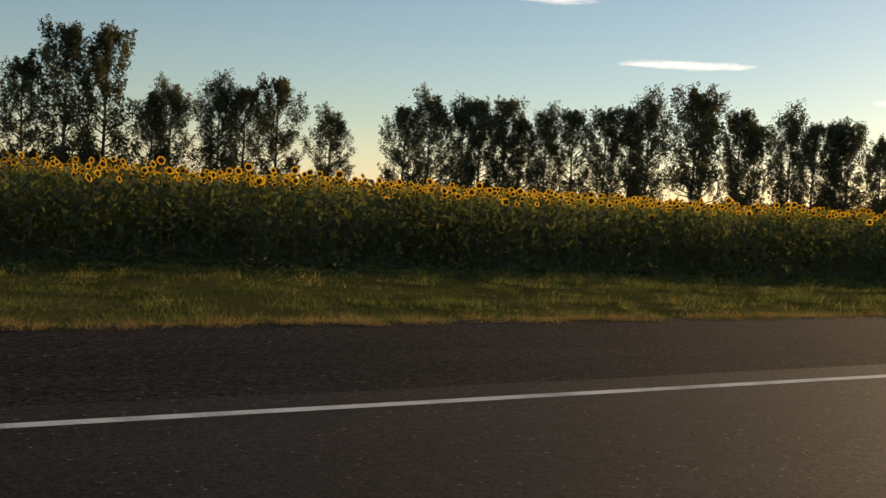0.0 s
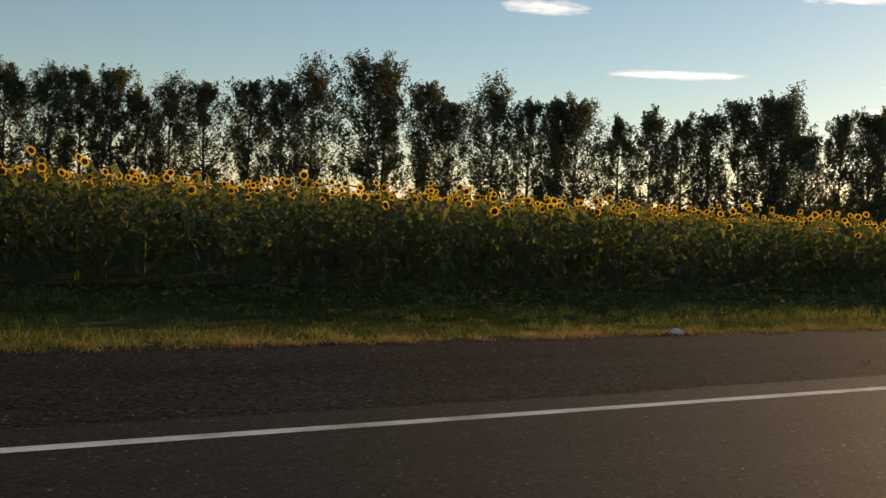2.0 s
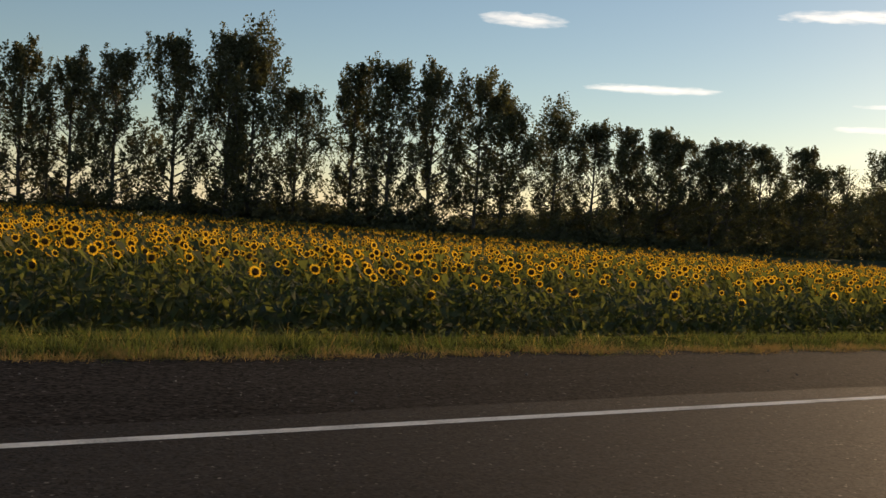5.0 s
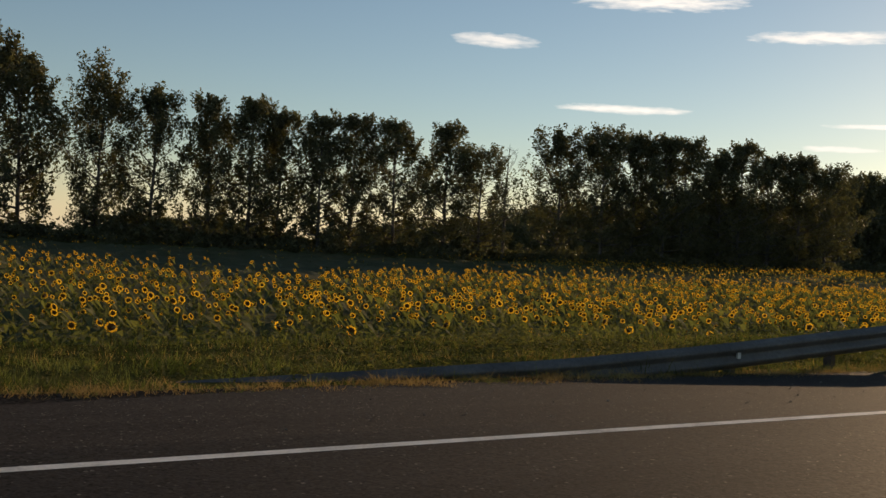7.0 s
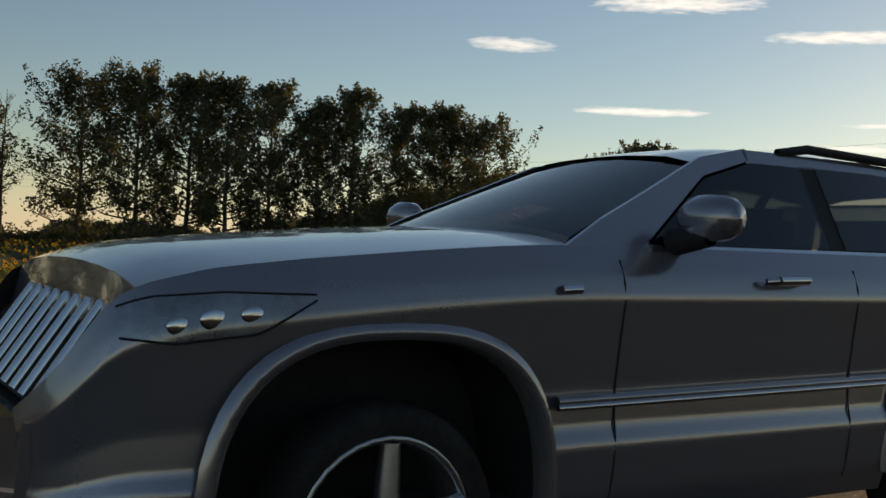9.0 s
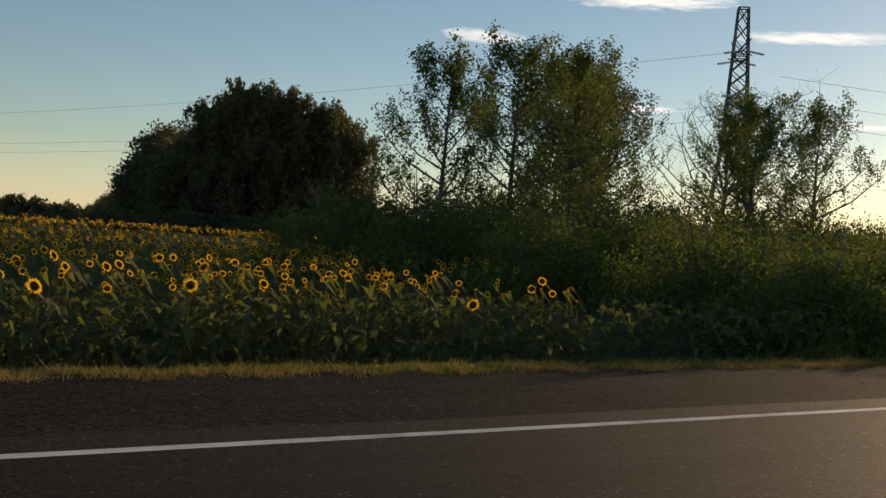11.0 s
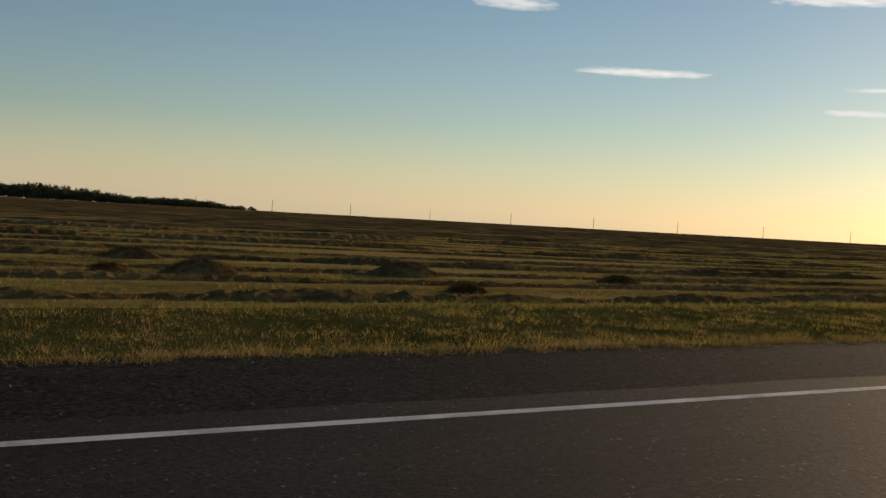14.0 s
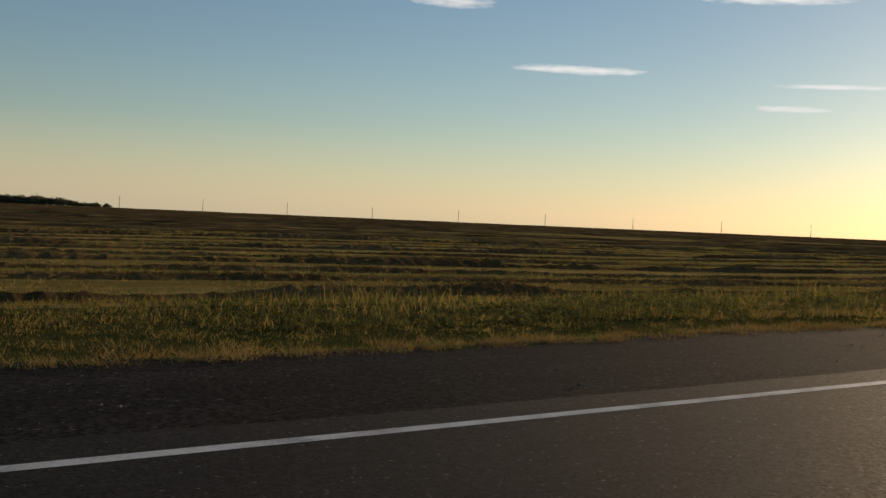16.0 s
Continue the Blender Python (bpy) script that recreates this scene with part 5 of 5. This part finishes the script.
def build_car():
    """Length along +x from the front bumper; the near side at y = 0, width 1.94."""
    root = tagged(new("suv"), "silver grey sport utility car with dark windows in the far lane", "car")
    root.matrix_basis = pose(252.57, 2.4, 0.0)
    W, L = 1.94, 4.82
    us = np.array([0.0, 0.06, 0.1, 0.18, 0.26, 0.3, 0.42, 0.5, 0.7, 0.9, 1.1, 1.3, 1.5, 1.75, 2.1, 2.5, 2.9, 3.3, 3.6, 3.85, 4.1, 4.35, 4.6, 4.75, 4.82])
    inset = np.interp(us, [0, 0.06, 0.15, 0.3, 0.6, 4.2, 4.6, 4.82], [0.42, 0.24, 0.14, 0.07, 0.0, 0.0, 0.05, 0.16])
    belt = np.interp(us, [0, 0.1, 0.18, 0.26, 0.42, 0.6, 1.2, 1.6, 3.6, 4.82], [0.74, 0.93, 1.07, 1.12, 1.165, 1.195, 1.255, 1.285, 1.31, 1.30])
    sill = np.interp(us, [0, 0.15, 0.5, 1.0, 4.2, 4.82], [0.42, 0.33, 0.3, 0.34, 0.34, 0.45])
    rows = [(0.0, 0.05), (0.12, 0.015), (0.3, 0.0), (0.36, 0.022), (0.5, 0.028), (0.7, 0.012), (0.82, 0.0), (0.9, 0.02), (1.0, 0.075)]
    rows = [(f, float(np.interp(f, [r[0] for r in rows], [r[1] for r in rows]))) for f in np.linspace(0, 1, 45)]
    fine = np.linspace(0, L, 121)
    for side in (0, 1):
        vs = []
        for u in fine:
            i0, b0, s0 = np.interp(u, us, inset), np.interp(u, us, belt), np.interp(u, us, sill)
            for f, d in rows:
                zz = s0 + (b0 - s0) * f
                yy = i0 + d
                vs.append((u, yy if side == 0 else W - yy, zz))
        faces = []
        for f in grid_faces(len(fine), len(rows)):
            c = np.mean([vs[i] for i in f], 0)
            if all((abs(c[0] - wu) / 0.575) ** 2.7 + (max(0.0, c[2] - 0.42) / 0.575) ** 2.7 > 1 for wu in (0.98, 3.9)):
                faces.append(f)
        car_part("side_panel", vs, faces, M_CAR, root)
    vs = []
    cols = np.linspace(0, 1, 9)
    hood_u = np.linspace(0.24, 1.72, 16)
    for u in hood_u:
        i0, b0 = np.interp(u, us, inset) + 0.075, np.interp(u, us, belt)
        for c in cols:
            vs.append((u, i0 + (W - 2 * i0) * c, b0 + 0.055 * math.sin(math.pi * c) ** 0.6))
    car_part("hood", vs, grid_faces(16, 9), M_CAR, root)
    lip = [(u - 0.03 * k, y, z - (z - 0.955) * k) for u, y, z in vs[:9] for k in (0.0, 0.35, 1.0)]
    car_part("hood_lip", lip, grid_faces(9, 3), M_CAR, root)
    # cabin: roof, pillars and panes
    rt = lambda u: float(np.interp(u, [1.55, 2.0, 2.42, 2.7, 3.3, 4.0, 4.4, 4.6], [1.27, 1.47, 1.66, 1.71, 1.74, 1.72, 1.66, 1.6]))
    ru = np.linspace(2.41, 4.55, 14)
    vs = []
    for u in ru:
        for c in cols:
            vs.append((u, 0.30 + (W - 0.90) * c, rt(u) - 0.02 + 0.045 * math.sin(math.pi * c) ** 0.5))
    car_part("roof", vs, grid_faces(14, 9), M_CAR, root)
    vs = []
    for i in range(8):
        f = i / 7
        for j in range(9):
            c = j / 8
            u = 1.66 - 0.10 * math.sin(math.pi * c) * (1 - f) + 0.79 * f
            y0 = 0.13 + 0.19 * f
            vs.append((u, y0 + (W - 0.3 - 2 * y0) * c, 1.29 + 0.352 * f ** 0.95 + (0.02 + 0.025 * f) * math.sin(math.pi * c) ** 0.7))
    car_part("windshield", vs, grid_faces(8, 9), M_GLASS, root, "dark tinted windshield")
    for s in (0, 1):
        m = (lambda y: y) if s == 0 else (lambda y: W - y)
        mc = (lambda y: y) if s == 0 else (lambda y: W - 0.3 - y)

        def side_y(z):
            return 0.075 + (z - 1.27) * 0.52

        def panel(name, pts, mt, label="", out=0.0, parent=root):
            n = len(pts)
            v = [(u, mc(side_y(z) - out), z) for u, z in pts] + [(u, mc(side_y(z) - out + 0.02), z) for u, z in pts]
            fs = [tuple(range(n)), tuple(range(2 * n - 1, n - 1, -1))] + [(i, (i + 1) % n, n + (i + 1) % n, n + i) for i in range(n)]
            return car_part(name, v, fs, mt, parent, label, smooth=False)

        panel("front_window", [(2.02, 1.30), (3.02, 1.32), (3.02, 1.66), (2.72, 1.655), (2.42, 1.57)], M_GLASS, "dark side window", 0.004)
        panel("rear_window", [(3.12, 1.32), (4.0, 1.34), (4.05, 1.65), (3.5, 1.67), (3.12, 1.665)], M_GLASS, "dark side window", 0.004)
        panel("quarter_window", [(4.1, 1.34), (4.5, 1.36), (4.42, 1.6), (4.12, 1.645)], M_GLASS, "dark rear quarter window", 0.004)
        panel("front_pillar", [(1.58, 1.25), (2.02, 1.27), (2.02, 1.31), (2.42, 1.58), (2.72, 1.665), (2.72, 1.715), (2.45, 1.66), (2.1, 1.5), (1.84, 1.385)], M_CAR, "", 0.0)
        panel("centre_pillar", [(3.02, 1.30), (3.12, 1.30), (3.12, 1.67), (3.02, 1.665)], M_BLACK, "", 0.0)
        panel("rear_pillar", [(4.0, 1.32), (4.1, 1.32), (4.12, 1.65), (4.05, 1.655)], M_BLACK, "", 0.0)
        panel("tail_pillar", [(4.5, 1.30), (4.74, 1.30), (4.58, 1.6), (4.4, 1.64)], M_CAR, "", 0.0)
        panel("roof_edge", [(2.7, 1.652), (3.5, 1.665), (4.42, 1.6), (4.6, 1.6), (4.4, 1.68), (3.5, 1.72), (2.7, 1.71)], M_CAR, "", 0.0)
        panel("belt_trim", [(2.0, 1.275), (4.6, 1.315), (4.6, 1.34), (2.0, 1.30)], M_CHROME, "thin chrome strip", 0.012)
        v, t = tubes([((2.92, mc(0.31), 1.715), (3.1, mc(0.30), 1.745), 0.018, 0.02), ((3.1, mc(0.30), 1.745), (4.2, mc(0.30), 1.725), 0.02, 0.02), ((4.2, mc(0.30), 1.725), (4.4, mc(0.31), 1.67), 0.02, 0.018)], 8)
        part("roof_rail", tri_mesh("roof_rail", v, t, [M_BLACK], None, True), None, root)
        # door mirror
        vs = []
        for i in range(9):
            a = math.pi * i / 8
            for j in range(10):
                b = 2 * math.pi * j / 10
                r = math.sin(a) ** 0.5
                vs.append((2.14 + 0.07 * math.cos(b) * r, m(-0.08 - 0.13 * math.cos(a)), 1.40 + 0.085 * math.sin(b) * r))
        fs = [(i * 10 + j, i * 10 + (j + 1) % 10, (i + 1) * 10 + (j + 1) % 10, (i + 1) * 10 + j) for i in range(8) for j in range(10)]
        mir = car_part("door_mirror", vs, fs, M_CAR, root)
        v, t = tubes([((2.12, m(0.08), 1.31), (2.14, m(-0.08), 1.34), 0.05, 0.04)], 8)
        part("mirror_foot", tri_mesh("mirror_foot", v, t, [M_BLACK], None, True), None, mir)
        for hu in (2.52, 3.6):
            v, t = tubes([((hu, m(-0.012), 1.185), (hu + 0.04, m(-0.035), 1.19), 0.014, 0.016), ((hu + 0.04, m(-0.035), 1.19), (hu + 0.2, m(-0.035), 1.195), 0.018, 0.018), ((hu + 0.2, m(-0.035), 1.195), (hu + 0.24, m(-0.012), 1.195), 0.016, 0.014)], 8)
            part("door_handle", tri_mesh("door_handle", v, t, [M_CHROME], None, True), None, root, "chrome door handle")
        v, t = tubes([((1.56, m(-0.004), 0.775), (3.38, m(-0.004), 0.81), 0.018, 0.018)], 6)
        part("side_moulding", tri_mesh("side_moulding", v, t, [M_CAR], None, True), None, root)
        v, t = tubes([((1.56, m(-0.014), 0.755), (3.38, m(-0.014), 0.79), 0.010, 0.010)], 6)
        part("moulding_trim", tri_mesh("moulding_trim", v, t, [M_CHROME], None, True), None, root, "thin chrome strip")
        v, t = tubes([((1.56, m(-0.004), 1.135), (1.64, m(-0.004), 1.14), 0.016, 0.016)], 6)
        part("fender_badge", tri_mesh("fender_badge", v, t, [M_CHROME], None, True), None, root, "small chrome plate")
        # headlamp
        def skin(u, z):
            i0, b0, s0 = (float(np.interp(u, us, a)) for a in (inset, belt, sill))
            return i0 + float(np.interp((z - s0) / (b0 - s0), [r[0] for r in rows], [r[1] for r in rows]))

        for u0 in (1.82, 3.06, 3.98):
            zs = np.linspace(0.42, 1.24, 12)
            v, t = tube_path([(u0 + 0.03 * (z - 0.42), m(skin(u0, z) - 0.001), z) for z in zs], [0.004] * 12, 5)
            part("door_gap", tri_mesh("door_gap", v, t, [M_BLACK]), None, root)
        hu = np.linspace(0.19, 0.70, 13)
        lo = np.interp(hu, [0.19, 0.32, 0.54, 0.70], [0.975, 0.965, 0.995, 1.09])
        hi = np.interp(hu, [0.19, 0.26, 0.45, 0.70], [1.055, 1.085, 1.105, 1.105])
        v = []
        for u, a, c in zip(hu, lo, hi):
            for k in range(7):
                z = a + (c - a) * k / 6
                v.append((u, m(skin(u, z) - 0.006), z))
        lamp = car_part("headlamp", v, grid_faces(13, 7), M_HOUSING, root, "grey headlamp with bright lenses")
        for lu, lz, lr in ((0.33, 1.01, 0.035), (0.42, 1.03, 0.042), (0.52, 1.045, 0.035)):
            vs = []
            for i in range(6):
                e = math.pi / 2 * i / 5
                for k in range(13):
                    a = 2 * math.pi * k / 12
                    vs.append((lu + lr * math.cos(e) * math.cos(a), m(skin(lu, lz) - 0.004 - 0.007 * math.sin(e)), lz + 0.7 * lr * math.cos(e) * math.sin(a)))
            car_part("lens", vs, grid_faces(6, 13), M_LAMP, lamp, "bright round lens")
        for a, c in ((lo, 0.0), (hi, 0.0)):
            v, t = tube_path([(u, m(skin(u, z) - 0.006), z) for u, z in zip(hu, a)], [0.0035] * 13, 5)
            part("rim_seam", tri_mesh("rim_seam", v, t, [M_BLACK], None, True), None, lamp)
        # wheels with arch liners and flares
        for wu in (0.98, 3.9):
            def arch(k, r):
                a = math.pi * k / 24
                c, s = math.cos(a), math.sin(a)
                return wu + r * math.copysign(abs(c) ** 0.74, c), 0.42 + r * abs(s) ** 0.74

            ring, liner = [], []
            for i in range(25):
                for rr, yy in ((0.612, 0.012), (0.595, -0.012), (0.56, -0.008), (0.55, 0.06)):
                    u, z = arch(i, rr)
                    ring.append((u, m(yy), z))
                for yy in (0.03, 0.42):
                    u, z = arch(i, 0.565)
                    liner.append((u, m(yy), z))
            car_part("wheel_flare", ring, grid_faces(25, 4), M_CAR, root)
            car_part("arch_liner", liner, grid_faces(25, 2), M_BLACK, root)
            car_part("arch_back", [(arch(k, 0.565)[0], m(0.415), arch(k, 0.565)[1]) for k in range(25)], [tuple(range(25))], M_BLACK, root, smooth=False)
            tyre = []
            for i in range(33):
                a = 2 * math.pi * i / 32
                for rr, yy in ((0.295, 0.05), (0.345, 0.022), (0.375, 0.035), (0.39, 0.07), (0.39, 0.21), (0.37, 0.26)):
                    tyre.append((wu + rr * math.cos(a), m(yy), 0.39 + rr * math.sin(a)))
            wh = car_part("wheel", tyre, grid_faces(33, 6), M_TYRE, root, "black tyre on a silver alloy rim")
            rim = []
            for i in range(33):
                a = 2 * math.pi * i / 32
                for rr, yy in ((0.30, 0.05), (0.29, 0.04), (0.275, 0.06), (0.27, 0.2)):
                    rim.append((wu + rr * math.cos(a), m(yy), 0.39 + rr * math.sin(a)))
            rob = car_part("rim", rim, grid_faces(33, 4), M_ALLOY, wh)
            for k in range(5):
                a = 2 * math.pi * k / 5 + 0.3
                d = (math.cos(a), math.sin(a))
                v, t = tubes([((wu + 0.03 * d[0], m(0.06), 0.39 + 0.03 * d[1]), (wu + 0.28 * d[0], m(0.055), 0.39 + 0.28 * d[1]), 0.045, 0.032)], 6)
                part("spoke", tri_mesh("spoke", v, t, [M_ALLOY], None, True), None, wh)
            v, t = tubes([((wu, m(0.04), 0.39), (wu, m(0.10), 0.39), 0.05, 0.06)], 12)
            part("hub", tri_mesh("hub", v, t, [M_ALLOY], None, True), None, wh)
    # front end
    def across(name, u, z0, z1, y0, mt, label="", deep=0.03):
        v = [(u, y0, z0), (u, W - y0, z0), (u + deep, W - y0, z1), (u + deep, y0, z1), (u + 0.1, y0, z0), (u + 0.1, W - y0, z0), (u + 0.1 + deep, W - y0, z1), (u + 0.1 + deep, y0, z1)]
        car_part(name, v, [(0, 1, 2, 3), (4, 7, 6, 5), (0, 4, 5, 1), (3, 2, 6, 7), (0, 3, 7, 4), (1, 5, 6, 2)], mt, root, label, smooth=False)

    across("bumper", -0.02, 0.42, 0.72, 0.36, M_CAR)
    across("lower_grille", 0.0, 0.30, 0.42, 0.36, M_BLACK)
    across("grille", 0.06, 0.74, 1.05, 0.40, M_BLACK, deep=0.2)
    for k in range(8):
        y = 0.47 + k * (W - 0.94) / 7
        v, t = tubes([((0.05, y, 0.76), (0.235, y, 1.045), 0.022, 0.022)], 6)
        part("grille_bar", tri_mesh("grille_bar", v, t, [M_CHROME], None, True), None, root, "chrome grille bar")
    across("tailgate", 4.70, 0.5, 1.3, 0.16, M_CAR)
    across("rear_glass", 4.62, 1.32, 1.6, 0.3, M_GLASS, "dark rear window", -0.12)
    v = [(0.3, 0.25, 0.28), (4.6, 0.25, 0.28), (4.6, W - 0.25, 0.28), (0.3, W - 0.25, 0.28), (0.3, 0.25, 0.4), (4.6, 0.25, 0.4), (4.6, W - 0.25, 0.4), (0.3, W - 0.25, 0.4)]
    car_part("underbody", v, [(0, 3, 2, 1), (4, 5, 6, 7), (0, 1, 5, 4), (2, 3, 7, 6), (1, 2, 6, 5), (3, 0, 4, 7)], M_BLACK, root, smooth=False)
    for u in (2.3, 3.3):
        for y in (0.35, 1.1):
            w = [(u + 0.45, y, 0.75), (u + 0.6, y, 1.48), (u + 0.72, y, 1.48), (u + 0.6, y, 0.75)]
            vs = w + [(a, b + 0.48, c) for a, b, c in w]
            car_part("seat", vs, [(0, 1, 2, 3), (7, 6, 5, 4), (0, 4, 5, 1), (1, 5, 6, 2), (2, 6, 7, 3), (3, 7, 4, 0)], M_BLACK, root, "dark seat back", smooth=False)


def build_roadside_bits():
    """Thin stakes in the verge and a scrap of paper."""
    for x, y, h in ((371.1, 9.3, 0.33), (358.7, 9.3, 0.26)):
        z = float(height(x, y))
        v, t = tubes([((0, 0, -0.15), (0.004, 0, h * 0.6), 0.022, 0.02), ((0.004, 0, h * 0.6), (0.012, 0.004, h), 0.02, 0.016)], 6)
        ob = new("stake", tri_mesh("stake", v, t, [M_WOOD], None, True))
        ob.matrix_basis = pose(x, y, z)
        tagged(ob, "thin weathered wooden stake standing in roadside grass", "stake", "roadside stakes")
    rng = np.random.default_rng(77)
    a, e = np.meshgrid(np.linspace(0, 2 * np.pi, 13), np.linspace(0, np.pi, 7), indexing="ij")
    r = 0.065 * (1 + 0.35 * rng.uniform(-1, 1, a.shape))
    r[-1] = r[0]
    r[:, 0], r[:, -1] = 0.045, 0.04
    v = np.stack([1.3 * r * np.sin(e) * np.cos(a), r * np.sin(e) * np.sin(a), 0.5 * r * np.cos(e)], 2).reshape(-1, 3)
    ob = new("paper_scrap", tri_mesh("paper_scrap", v, grid_tris(13, 7), [M_PAPER]))
    ob.matrix_basis = pose(64.4, 9.0, float(height(64.4, 9.05)) + 0.045)
    tagged(ob, "crumpled scrap of white paper lying in verge grass", "litter")


build_ground()
build_road()
build_stones()
build_grass()
build_sunflowers()
build_front_sunflowers()
build_windbreak()
build_hedge()
build_thicket()
build_swaths()
build_far_wood()
build_pylon()
build_guardrail()
build_car()
build_roadside_bits()
